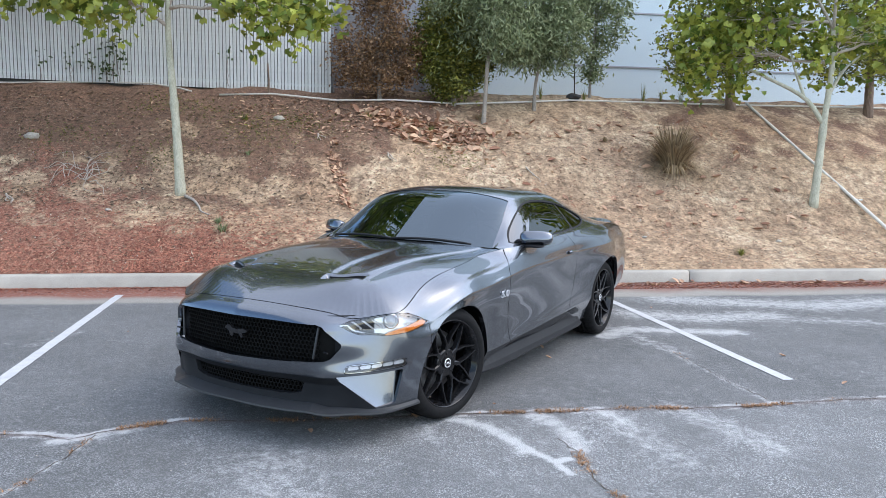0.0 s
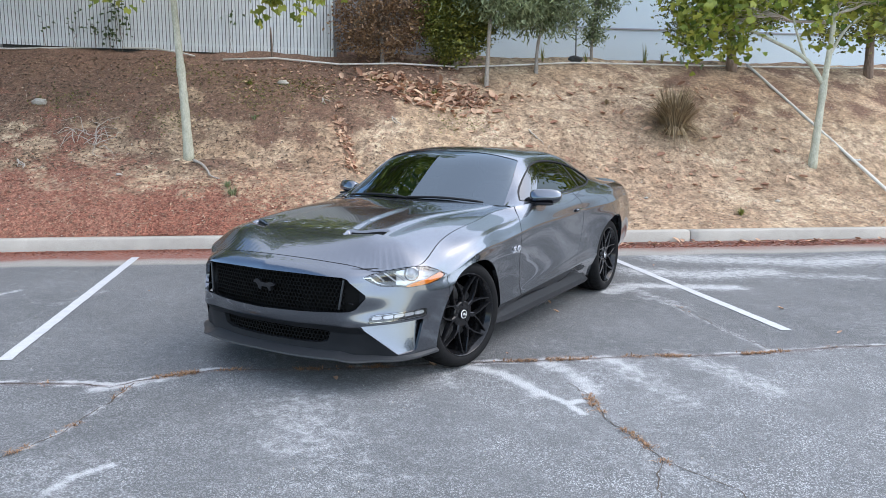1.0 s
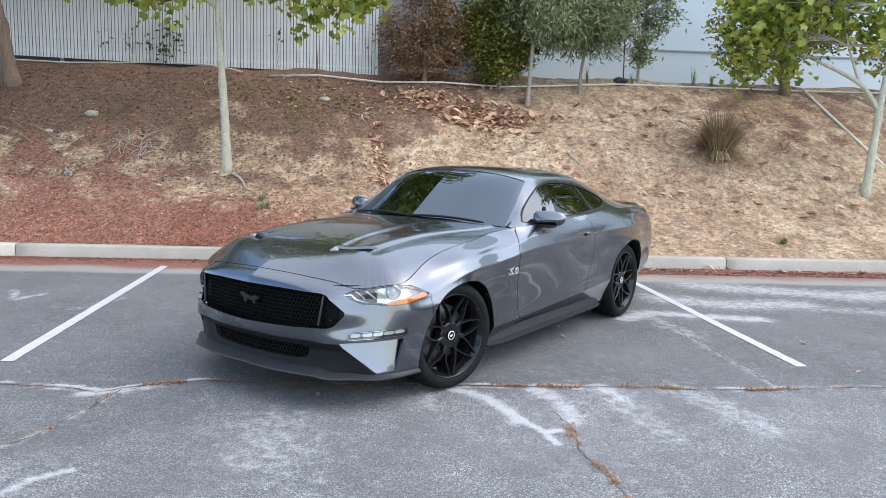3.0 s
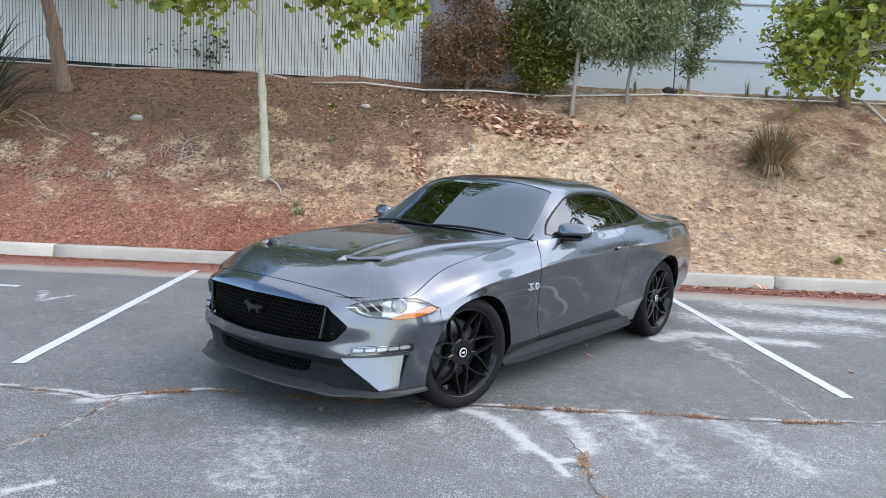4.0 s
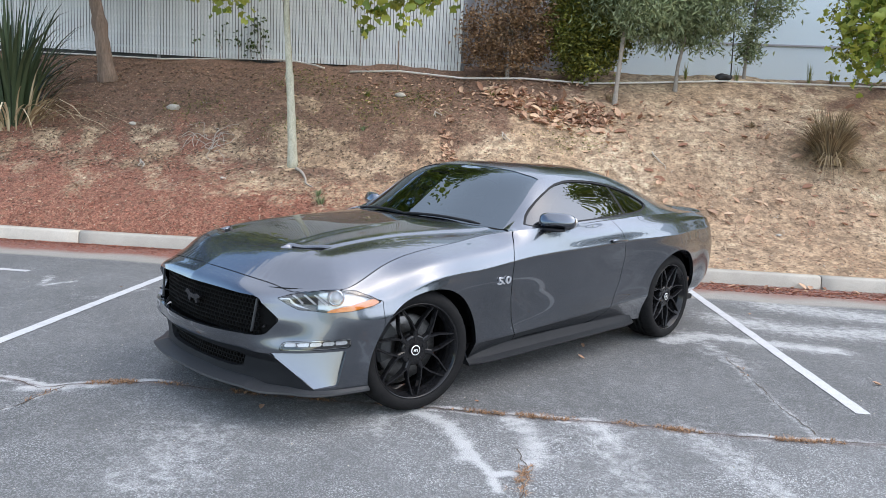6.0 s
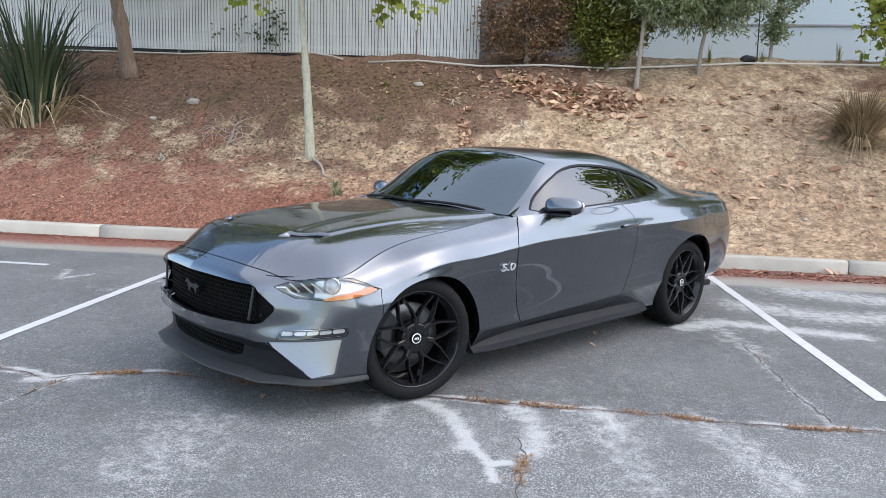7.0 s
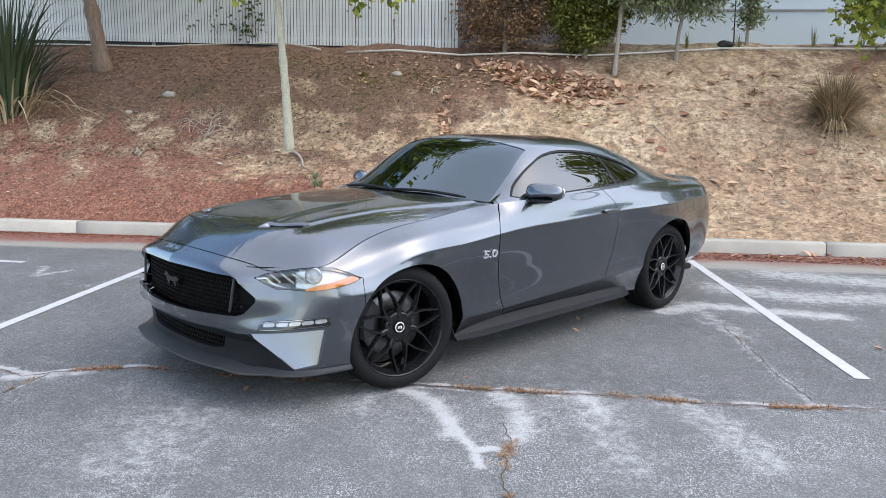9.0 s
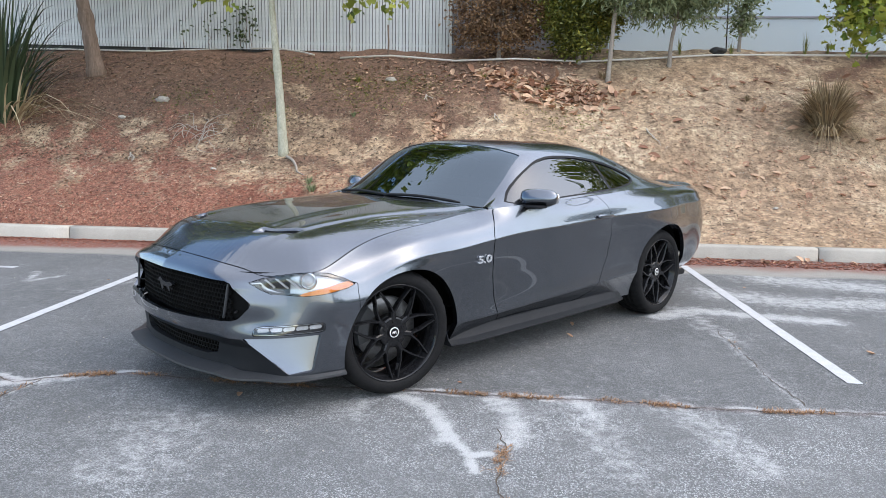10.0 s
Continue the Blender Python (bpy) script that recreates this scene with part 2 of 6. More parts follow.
def lot(s, d, z=0.0):
    """A place s metres along the kerb and d metres behind its face."""
    return KERB_FOOT + ALONG * s + BACK * d + Vector((0, 0, z))


def to_lot(x, y):
    v = Vector((x, y, 0)) - KERB_FOOT
    return v.dot(ALONG), v.dot(BACK)


SLOPE_LEFT = [(0, .14), (.9, .60), (2.05, 1.07), (2.6, 1.47), (3.26, 1.88), (4.2, 2.38), (5.1, 2.76), (5.8, 3.05), (12, 3.15), (60, 3.3)]
SLOPE_RIGHT = [(0, .14), (.8, .28), (1.65, .57), (2.6, 1.25), (2.9, 1.48), (3.8, 2.0), (4.4, 2.33), (5, 2.7), (5.8, 3.05), (12, 3.15), (60, 3.3)]


def bank_height(x, y, rough=True):
    d = to_lot(x, y)[1]
    k = float(smoothstep(-2, 1.5, x))
    z = 0.0
    for o, w in ((-0.25, 0.25), (0, 0.5), (0.25, 0.25)):
        e = max(d + o, 0.0) if d > 0.3 else d
        l, r = np.interp(e, *zip(*SLOPE_LEFT)), np.interp(e, *zip(*SLOPE_RIGHT))
        z += w * (l * (1 - k) + r * k)
    z = 0.125 + (z - 0.125) * float(smoothstep(0.13, 0.45, d))
    if rough:
        a = float(smoothstep(0.2, 1.0, d))
        z += a * (0.07 * wave(x, y, 0.8, 1) + 0.035 * wave(x, y, 2.6, 2) + 0.02 * wave(x, y, 7, 3))
        gully = abs(x - (-1.95 + 0.45 * (8.3 - y)))
        z -= a * 0.10 * math.exp(-(gully / 0.16) ** 2) * float(smoothstep(8.6, 7.6, y))
    return float(z)


def polyline_distance(x, y, pts):
    best = np.full(np.shape(x), 1e9)
    for (ax, ay), (bx, by) in zip(pts, pts[1:]):
        l2 = (bx - ax) ** 2 + (by - ay) ** 2
        t = np.clip(((x - ax) * (bx - ax) + (y - ay) * (by - ay)) / l2, 0, 1)
        best = np.minimum(best, np.hypot(x - ax - t * (bx - ax), y - ay - t * (by - ay)))
    return best


CRACK_MAIN = [(-3.6, -.42), (-2.68, -.33), (-2.25, -.33), (-2.04, -.38), (-1.93, -.29), (-1.75, -.18), (-1.53, -.08), (-1.24, -.07), (-.95, -.06), (-.66, -.03), (-.41, .01), (-.10, .06), (.14, .10), (.39, .12), (.65, .15), (.89, .19), (1.09, .225), (1.43, .24), (1.73, .27), (2.0, .31), (2.25, .37), (2.6, .46), (3.05, .51), (4.4, .68)]
CRACK_LEFT = [(-1.93, -.32), (-1.93, -.47), (-1.96, -.78), (-2.0, -1.05), (-2.1, -1.29), (-2.45, -1.5)]
CRACK_NEAR = [(.60, -.31), (.67, -.50), (.68, -.70), (.70, -.89), (.80, -1.10), (.84, -1.34), (.72, -1.60), (.78, -2.1)]
CRACK_RIGHT = [(1.82, 1.89), (1.9, 1.45), (1.97, 1.04), (2.09, .40)]
CRACK_BRANCH = [(.84, -1.30), (1.05, -1.60), (1.2, -2.2)]


def grid_axis(bounds, steps, far):
    """Grid lines that are close where the eye passes and wide towards the horizon."""
    a = []
    for lo, hi, w in zip(bounds, bounds[1:], steps):
        a += list(np.arange(lo, hi - w / 2, w))
    a.append(bounds[-1])
    lo, hi, w = bounds[0], bounds[-1], 0.08
    while hi < far:
        w *= 1.6
        lo, hi = lo - w, hi + w
        a = [lo] + a + [hi]
    return np.array(a)


def build_ground():
    xs = grid_axis((-7, -2.7, 3.0, 7.5), (0.06, 0.022, 0.06), 900)
    ys = grid_axis((-3.4, -1.9, 0.75, 6.4), (0.06, 0.022, 0.05), 900)
    gx, gy = np.meshgrid(xs, ys)
    n, k = gx.shape
    verts = np.stack([gx.ravel(), gy.ravel(), np.zeros(gx.size)], 1)
    i = (np.arange(n - 1)[:, None] * k + np.arange(k - 1)[None]).ravel()
    me = mesh_of("ground", verts, np.stack([i, i + 1, i + k + 1, i + k], 1), ASPHALT)
    x, y = gx.ravel(), gy.ravel()
    d = (y - 5.08 - 0.1405 * x) * math.cos(KERB)
    wob = np.array([wave(a, b, 1.3, 5) for a, b in zip(x, y)])
    main = polyline_distance(x, y, CRACK_MAIN)
    ripple = np.array([wave(a, 0.4 * b, 3.1, 15) for a, b in zip(x, y)])
    over = y - np.interp(x, *zip(*CRACK_MAIN))
    chip = np.array([wave(a, b, 9.0, 21) for a, b in zip(x, y)])
    dust = (1.0 + 0.25 * smoothstep(-0.5, -1.2, x)) * np.exp(-((over - 0.034 - 0.02 * chip) / (0.022 + 0.012 * chip)) ** 2) * smoothstep(-0.35, 0.15, ripple + 0.4 * chip)
    dust = np.maximum(dust, 0.9 * np.exp(-((over + 0.030) / 0.016) ** 2) * smoothstep(-0.05, 0.35, chip + 0.5 * ripple))
    dust = np.maximum(dust, 0.9 * np.exp(-(polyline_distance(x, y, CRACK_LEFT) / 0.022) ** 2) * smoothstep(-0.3, 0.2, chip))
    dust = np.maximum(dust, 0.6 * np.exp(-(polyline_distance(x, y, CRACK_RIGHT) / 0.03) ** 2))
    for pts, w, a in (([(.0, .02), (.10, -.03), (.22, -.12), (.33, -.30), (.40, -.50)], .055, 1.0), ([(.35, -.31), (.46, -.52), (.54, -.62), (.63, -.57)], .026, 1.35), ([(.50, -.56), (.59, -.77)], .026, 1.3), ([(-2.10, -.40), (-1.98, -.36), (-1.88, -.24)], .035, 1.2), ([(-2.3, -.31), (-2.18, -.30)], .03, 1.2), ([(.53, .08), (.66, -.10), (.70, -.45)], .085, .85), ([(1.40, .22), (1.60, -.05), (1.75, -.40)], .14, .55), ([(.96, .18), (1.05, -.05)], .08, .8),
                      ([(.95, .12), (1.1, -.3), (1.2, -.6)], .16, .45), ([(-.15, 0), (-.1, -.35)], .09, .5),
                      ([(-1.78, -1.75), (-1.72, -1.5), (-1.6, -1.38)], .035, .8), ([(-.9, -.7), (-.8, -1.1)], .3, .42), ([(-2.1, -.42), (-1.9, -.33), (-1.75, -.2)], .06, .9),
                      ([(2.0, 3.3), (2.6, 3.1), (3.4, 3.3)], .28, .75), ([(1.45, 2.25), (1.75, 2.55), (2.3, 2.48), (2.7, 2.47)], .13, 1.0), ([(2.6, 4.2), (4.2, 3.9), (5.2, 4.2)], .35, .75), ([(3.0, 3.2), (4.3, 3.0)], .2, .5), ([(1.6, 2.6), (1.9, 1.7)], .12, .5),
                      ([(-4.35, 2.3), (-4.1, 1.9), (-4.0, 2.2)], .04, .8), ([(-3.4, 1.6), (-3.2, 2.2)], .05, .35), ([(3.4, .9), (4.8, .5)], .3, .3)):
        dust = np.maximum(dust, a * np.exp(-(polyline_distance(x, y, pts) / w) ** 2))
    dust *= 1.05
    dust = np.maximum(dust, 0.30 * smoothstep(-0.1, 0.5, wob) * smoothstep(-0.3, -2.0, y))
    gutter = smoothstep(-1.12, -0.98, d + 0.06 * wob) * smoothstep(0.3, 0.0, d)
    red = smoothstep(-0.86, -0.50, d + 0.22 * wob) * smoothstep(0.3, 0.1, d) * (0.70 + 0.45 * smoothstep(1.0, -2.5, x)) + 0.15 * np.exp(-(main / 0.03) ** 2)
    line = np.interp(x, *zip(*CRACK_MAIN))
    # Older asphalt before the crack; fading towards -x paints in the weaker light.
    old_lit = 0.95 * smoothstep(0.03, -0.10, y - line + 0.02 * wob) * (0.22 + 0.78 * smoothstep(-2.2, 0.6, x + 0.5 * wob))
    for name, values in (("old_lit", old_lit), ("dust", dust), ("gutter", gutter), ("litter", np.clip(red, 0, 1))):
        me.attributes.new(name, "FLOAT", "POINT").data.foreach_set("value", values.astype(np.float32))
    thing("ground", "weathered grey asphalt parking lot with pale stains", "ground", kind="structure", data=me)


TABLE = {}


def build_bank():
    ss = np.concatenate([np.arange(-60, -13, 1.0), np.arange(-13, 12, 0.07), np.arange(12, 60, 1.0)])
    ds = np.concatenate([np.arange(0.05, 6.6, 0.07), np.arange(7, 14, 0.7), np.arange(15, 60, 5.0)])
    verts, mulch, humus = [], [], []
    for d in ds:
        for s in ss:
            p = lot(s, d)
            z = bank_height(p.x, p.y)
            verts.append((p.x, p.y, z))
            w, w2 = wave(p.x, p.y, 0.7, 4), wave(p.x, p.y, 2.2, 6)
            left = float(smoothstep(-0.6, -3.4, p.x + 0.9 * w))
            far = float(smoothstep(-3.6, -5.2, p.x + 0.6 * w))
            mulch.append(min(1, max(0, left * (1.0 - (0.75 - 0.50 * far) * max(d - 0.6, 0)) + 0.60 * w2 * left + 0.45 * math.exp(-(d / 0.35) ** 2))))
            h = 0.75 * math.exp(-((p.x + 2.2) / 1.3) ** 2) * float(smoothstep(2.4, 3.8, d)) + 0.75 * float(smoothstep(-3.5, -6.5, p.x) * smoothstep(2.2, 3.8, d))
            h += 0.7 * math.exp(-((d - 5.0) / 0.7) ** 2) * float(smoothstep(1.2, -0.5, p.x))
            h += 0.33 * float(smoothstep(-1.0, -2.4, p.x + 0.5 * w) * smoothstep(1.2, 2.6, d + 0.5 * w2))
            h += 0.28 * float(smoothstep(2.0, 5.0, p.x)) * float(smoothstep(2.0, 4.5, d))
            humus.append(min(1, max(0, h + 0.7 * w2 * (h > 0.1))))
    TABLE["s"], TABLE["d"], TABLE["z"] = ss, ds, np.array(verts)[:, 2].reshape(len(ds), len(ss))
    k, n = len(ss), len(ds)
    i = (np.arange(n - 1)[:, None] * k + np.arange(k - 1)[None]).ravel()
    me = mesh_of("bank", verts, np.stack([i, i + 1, i + k + 1, i + k], 1), SOIL, smooth=True)
    for name, values in (("mulch", mulch), ("humus", humus)):
        me.attributes.new(name, "FLOAT", "POINT").data.foreach_set("value", np.array(values, np.float32))
    thing("bank", "sloping earth bank of tan soil and reddish mulch", "slope", kind="structure", data=me)


build_ground()
build_bank()


def build_kerb():
    kerb = thing("kerb", "pale concrete kerb with open joints along the bank", "kerb", kind="structure")
    length = 3.045
    bm = bmesh.new()
    prof = [(0, -0.05), (0.02, 0.13), (0.035, 0.148), (0.06, 0.155), (0.15, 0.155), (0.16, 0.14), (0.16, -0.05)]
    rows = []
    for j in range(17):
        s = 0.006 + (length - 0.012) * j / 16
        rows.append([bm.verts.new((s, d + 0.004 * wave(s, d, 3, 8), z + 0.004 * wave(s, z, 2.5, 9) * (z > 0))) for d, z in prof])
    for a, b in zip(rows, rows[1:]):
        for q in range(len(prof) - 1):
            bm.faces.new((a[q], b[q], b[q + 1], a[q + 1]))
    bm.faces.new(rows[0][::-1])
    bm.faces.new(rows[-1])
    bmesh.ops.recalc_face_normals(bm, faces=bm.faces)
    me = bpy.data.meshes.new("kerb_stone")
    bm.to_mesh(me)
    bm.free()
    me.materials.append(CONCRETE)
    me.polygons.foreach_set("use_smooth", [len(f.vertices) == 4 for f in me.polygons])
    turn = Matrix.Rotation(KERB, 4, "Z")
    for k in range(-8, 8):
        p = lot(3.38 + k * length, 0)
        piece("kerb_stone", me, kerb, m=Matrix.Translation(p) @ turn)


build_kerb()


def line_mesh(a, b, width, seed):
    """A worn painted line with frayed edges."""
    a, b = Vector((*a, 0)), Vector((*b, 0))
    d = (b - a).normalized()
    side = Vector((-d.y, d.x, 0))
    n = int((b - a).length / 0.05)
    verts, faces = [], []
    for i in range(n + 1):
        p = a + (b - a) * i / n
        for k, e in enumerate((-1, 1)):
            w = width / 2 + 0.006 * wave(i * 0.31, k * 9.0, 1.0, seed) + 0.003 * wave(i * 1.7, k * 5.0, 1.0, seed)
            verts.append((*(p + side * w * e).xy, 0.004))
    for i in range(n):
        faces.append((2 * i, 2 * i + 2, 2 * i + 3, 2 * i + 1))
    return mesh_of("bay_line", verts, faces, LINE_PAINT)


for i, (a, b) in enumerate((((-2.92, 0.10), (-3.66, 4.02)), ((2.46, 0.90), (1.80, 4.75)), ((-4.72, 2.42), (-5.6, 2.32)))):
    thing("bay_line", "worn white painted parking bay line on asphalt", "road marking", group="parking bay lines", kind="structure", data=line_mesh(a, b, 0.088, i + 11))


def crack_mesh(pts, width, seed):
    rng = random.Random(seed)
    path = []
    for (ax, ay), (bx, by) in zip(pts, pts[1:]):
        n = max(2, int(math.hypot(bx - ax, by - ay) / 0.035))
        path += [(ax + (bx - ax) * i / n, ay + (by - ay) * i / n) for i in range(n)]
    verts, faces = [], []
    for i, (x, y) in enumerate(path):
        px, py = path[max(i - 1, 0)]
        qx, qy = path[min(i + 1, len(path) - 1)]
        d = Vector((qx - px, qy - py)).normalized()
        o = 0.022 * wave(i * 0.23, seed, 1.0, seed) + 0.009 * rng.uniform(-1, 1)
        w = width * (0.5 + max(0, 0.5 + wave(i * 0.35, 3.0, 1.0, seed + 2)) * rng.uniform(0.5, 1.3))
        for e in (-1, 1):
            verts.append((x - d.y * (o + e * w / 2), y + d.x * (o + e * w / 2), 0.003))
    for i in range(len(path) - 1):
        faces.append((2 * i + 1, 2 * i, 2 * i + 2, 2 * i + 3))
    return mesh_of("crack", verts, faces, CRACK)


for i, (pts, w) in enumerate(((CRACK_MAIN, .006), (CRACK_LEFT, .006), (CRACK_NEAR, .006), (CRACK_RIGHT, .006), (CRACK_BRANCH, .005))):
    thing("crack", "dirt-filled crack running through the asphalt", "crack", group="cracks in the asphalt", kind="structure", data=crack_mesh(pts, w, i + 3))


# ---- fence, wall and pipes on top of the bank ----
def build_fence():
    fence = thing("fence", "white vertical slat fence on a chain-link frame", "fence", kind="structure")
    a, b = Vector((-2.16, 10.42, 3.04)), Vector((-14.5, 8.6, 3.26))
    d = (b - a).normalized()
    flat = Vector((d.x, d.y, 0)).normalized()
    turn = Matrix.Rotation(math.atan2(-flat.y, -flat.x), 4, "Z")
    me = bpy.data.meshes.new("slat")
    bm = box_bm((0.052, 0.010, 2.02), (0, 0, 0.89), 0.003)
    bm.to_mesh(me)
    bm.free()
    me.materials.append(SLAT)
    pitch, n = 0.064, int((b - a).length / 0.064)
    for i in range(n):
        p = a + d * (0.05 + i * pitch)
        piece("slat", me, fence, m=Matrix.Translation(p) @ turn)
    for i in range(0, 5):
        p = a + d * (i * 3.05)
        v, f = tube([p + Vector((0, 0.05, -0.25)), p + Vector((0, 0.05, 2.0))], 0.035, 10)
        piece("post", mesh_of("post", v, f, WALL_GREY, True), fence, "grey steel fence post")
    for z in (0.02, 1.85):
        v, f = tube([a + Vector((0, 0.035, z)), b + Vector((0, 0.035, z))], 0.022, 8)
        piece("rail", mesh_of("rail", v, f, WALL_GREY, True), fence, "grey steel fence rail")
    # Added dark sheet that paints the shade showing between the slats.
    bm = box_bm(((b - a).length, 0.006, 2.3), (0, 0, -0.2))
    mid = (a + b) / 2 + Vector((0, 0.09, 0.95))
    part("backing", bm, GAP_SHADE, fence, "dark sheet standing in for the shade behind the slats", m=Matrix.Translation(mid) @ turn, smooth=False)


def build_walls():
    wall = thing("wall_north", "pale blue-grey rendered building wall behind the trees", "wall", kind="structure")
    turn = Matrix.Rotation(KERB, 4, "Z")
    part("face", box_bm((34, 0.3, 8), (0, 0, 4)), WALL_BLUE, wall, m=Matrix.Translation(lot(16.2, 8.6, 3.0)) @ turn, smooth=False)
    for z in (1.05, 2.35, 3.65, 4.95):
        part("groove_band", box_bm((34, 0.04, 0.035), (0, 0, 0)), WALL_GREY, wall, "grey joint strip", m=Matrix.Translation(lot(16.2, 8.44, 3.0 + z)) @ turn, smooth=False)
    low = thing("wall_grey", "dull grey block wall beside the slat fence", "wall", kind="structure")
    part("face", box_bm((3.6, 0.25, 5), (0, 0, 2.5)), WALL_GREY, low, m=Matrix.Translation(lot(-0.2, 6.6, 2.9)) @ turn, smooth=False)
    for s in (-1.2, 0.6):
        part("pilaster", box_bm((0.12, 0.06, 5), (0, 0, 2.5), 0.01), WALL_GREY, low, m=Matrix.Translation(lot(s, 6.44, 2.9)) @ turn, smooth=False)


def pipe_thing(pts, radius, label):
    v, f = tube(pts, radius, 10)
    thing("water_pipe", label, "pipe", group="irrigation pipes", data=mesh_of("water_pipe", v, f, PVC, True))


def on_bank(x, y, up=0.0):
    return Vector((x, y, bank_height(x, y) + up))


build_fence()
build_walls()
pipe_thing([on_bank(x, y, 0.05) for x, y in ((-14, 8.6), (-12, 8.95), (-10, 9.25), (-8, 9.45), (-6.4, 9.85), (-5.5, 9.85), (-4.9, 9.72), (-4.65, 9.62))], 0.015, "sagging off-white plastic irrigation pipe along the bank top")
pipe_thing([on_bank(x, y, 0.04) for x, y in ((-4.15, 9.66), (-3.2, 9.8), (-2, 9.9), (-.9, 9.95), (.3, 10.2), (1.5, 10.5), (2.6, 10.8), (4.3, 11.05), (6.3, 11.4), (9, 11.8), (13, 12.4))], 0.018, "long off-white plastic irrigation pipe along the bank top")
pipe_thing([(6.42 + 0.85 * k / 8, 11.45 - 3.95 * k / 8, bank_height(6.42, 11.45, False) * (1 - k / 8) + bank_height(7.27, 7.5, False) * k / 8 + 0.07) for k in range(9)], 0.028, "off-white plastic pipe running down the bank")

# ---- the car: materials ----
def paint_material():
    m, nt, b = nodes_of("grey_metallic_paint", 0.27, 1.0)
    flake = node(nt, "ShaderNodeTexVoronoi", Scale=1400.0)
    nt.links.new(coords(nt), flake.inputs["Vector"])
    c = mix(nt, ramp(nt, flake.outputs["Color"], [(0.2, (0.2,)), (0.8, (0.8,))]), (0.088, 0.099, 0.118), (0.146, 0.162, 0.190))
    c = mix(nt, 0.15, c, ramp(nt, noise_of(nt, 3, 3), [(0.3, (0.3,)), (0.7, (0.7,))]), "OVERLAY")
    nt.links.new(c, b.inputs["Base Color"])
    dust = noise_of(nt, 40, 5, 0.7)
    nt.links.new(ramp(nt, dust, [(0.4, (0.0,)), (0.8, (0.03,))]), b.inputs["Coat Roughness"])
    b.inputs["Coat Weight"].default_value, b.inputs["Coat IOR"].default_value = 1.0, 1.62
    return m


def glass_material(name, tint, ior=1.5, sheen=(1, 1, 1)):
    m, nt, b = nodes_of(name)
    t, g, f = nt.nodes.new("ShaderNodeBsdfTransparent"), nt.nodes.new("ShaderNodeBsdfGlossy"), node(nt, "ShaderNodeFresnel", IOR=ior)
    t.inputs["Color"].default_value = (*tint, 1)
    g.inputs["Roughness"].default_value = 0.005
    g.inputs["Color"].default_value = (*sheen, 1)
    s = nt.nodes.new("ShaderNodeMixShader")
    nt.links.new(f.outputs[0], s.inputs[0])
    nt.links.new(t.outputs[0], s.inputs[1])
    nt.links.new(g.outputs[0], s.inputs[2])
    nt.links.new(s.outputs[0], nt.nodes["Material Output"].inputs["Surface"])
    nt.nodes.remove(b)
    return m


PAINT = paint_material()
GLASS_DARK = glass_material("tinted_glass", (0.04, 0.045, 0.05), 2.15)
GLASS_SCREEN = glass_material("windscreen_glass", (0.05, 0.06, 0.07), 2.1, (0.74, 0.88, 1.0))
GLASS_LAMP = glass_material("lamp_glass", (0.88, 0.9, 0.92), 1.85)
TRIM = worn("black_trim", (0.012, 0.012, 0.013), (0.022, 0.022, 0.024), 20, 0.45)
SATIN = worn("satin_grey_plastic", (0.028, 0.030, 0.033), (0.042, 0.044, 0.047), 10, 0.42, grain=200, relief=0.1)
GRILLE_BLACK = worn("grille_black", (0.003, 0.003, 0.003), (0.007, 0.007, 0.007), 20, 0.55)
SKIRT = worn("dark_skirt_plastic", (0.013, 0.014, 0.016), (0.021, 0.022, 0.024), 10, 0.45, grain=200, relief=0.1)
GLOSS_BLACK = worn("gloss_black_wheel", (0.006, 0.006, 0.007), (0.012, 0.012, 0.013), 20, 0.10, relief=0.0)
RUBBER = worn("tyre_rubber", (0.007, 0.007, 0.008), (0.014, 0.014, 0.014), 15, 0.75, grain=120, relief=0.2)
GLOSS_BLACK.node_tree.nodes["Principled BSDF"].inputs["Specular IOR Level"].default_value = 0.32
for m_ in (RUBBER, GRILLE_BLACK, SKIRT, TRIM):
    m_.node_tree.nodes["Principled BSDF"].inputs["Specular IOR Level"].default_value = 0.12
STEEL = worn("brake_steel", (0.10, 0.10, 0.10), (0.18, 0.18, 0.18), 14, 0.4, 0.9)
CHROME = worn("chrome", (0.75, 0.76, 0.78), (0.85, 0.86, 0.88), 9, 0.12, 1.0, relief=0.0)
REFLECTOR = worn("lamp_reflector", (0.55, 0.57, 0.6), (0.75, 0.77, 0.8), 18, 0.25, 0.7, relief=0.05)
AMBER = worn("amber_lens", (0.75, 0.20, 0.02), (0.9, 0.30, 0.04), 30, 0.2)
RED_LENS = worn("red_lens", (0.35, 0.01, 0.01), (0.5, 0.02, 0.02), 30, 0.2)
DRL = worn("milky_lamp_bar", (0.55, 0.57, 0.6), (0.75, 0.77, 0.8), 40, 0.2, relief=0.05)
CABIN = worn("cabin_fabric", (0.015, 0.015, 0.016), (0.03, 0.03, 0.03), 12, 0.8)
EMBLEM = worn("dark_emblem", (0.03, 0.03, 0.032), (0.06, 0.06, 0.065), 30, 0.25, 0.8)
WHITE_MARK = worn("white_mark", (0.7, 0.7, 0.7), (0.85, 0.85, 0.85), 30, 0.4)


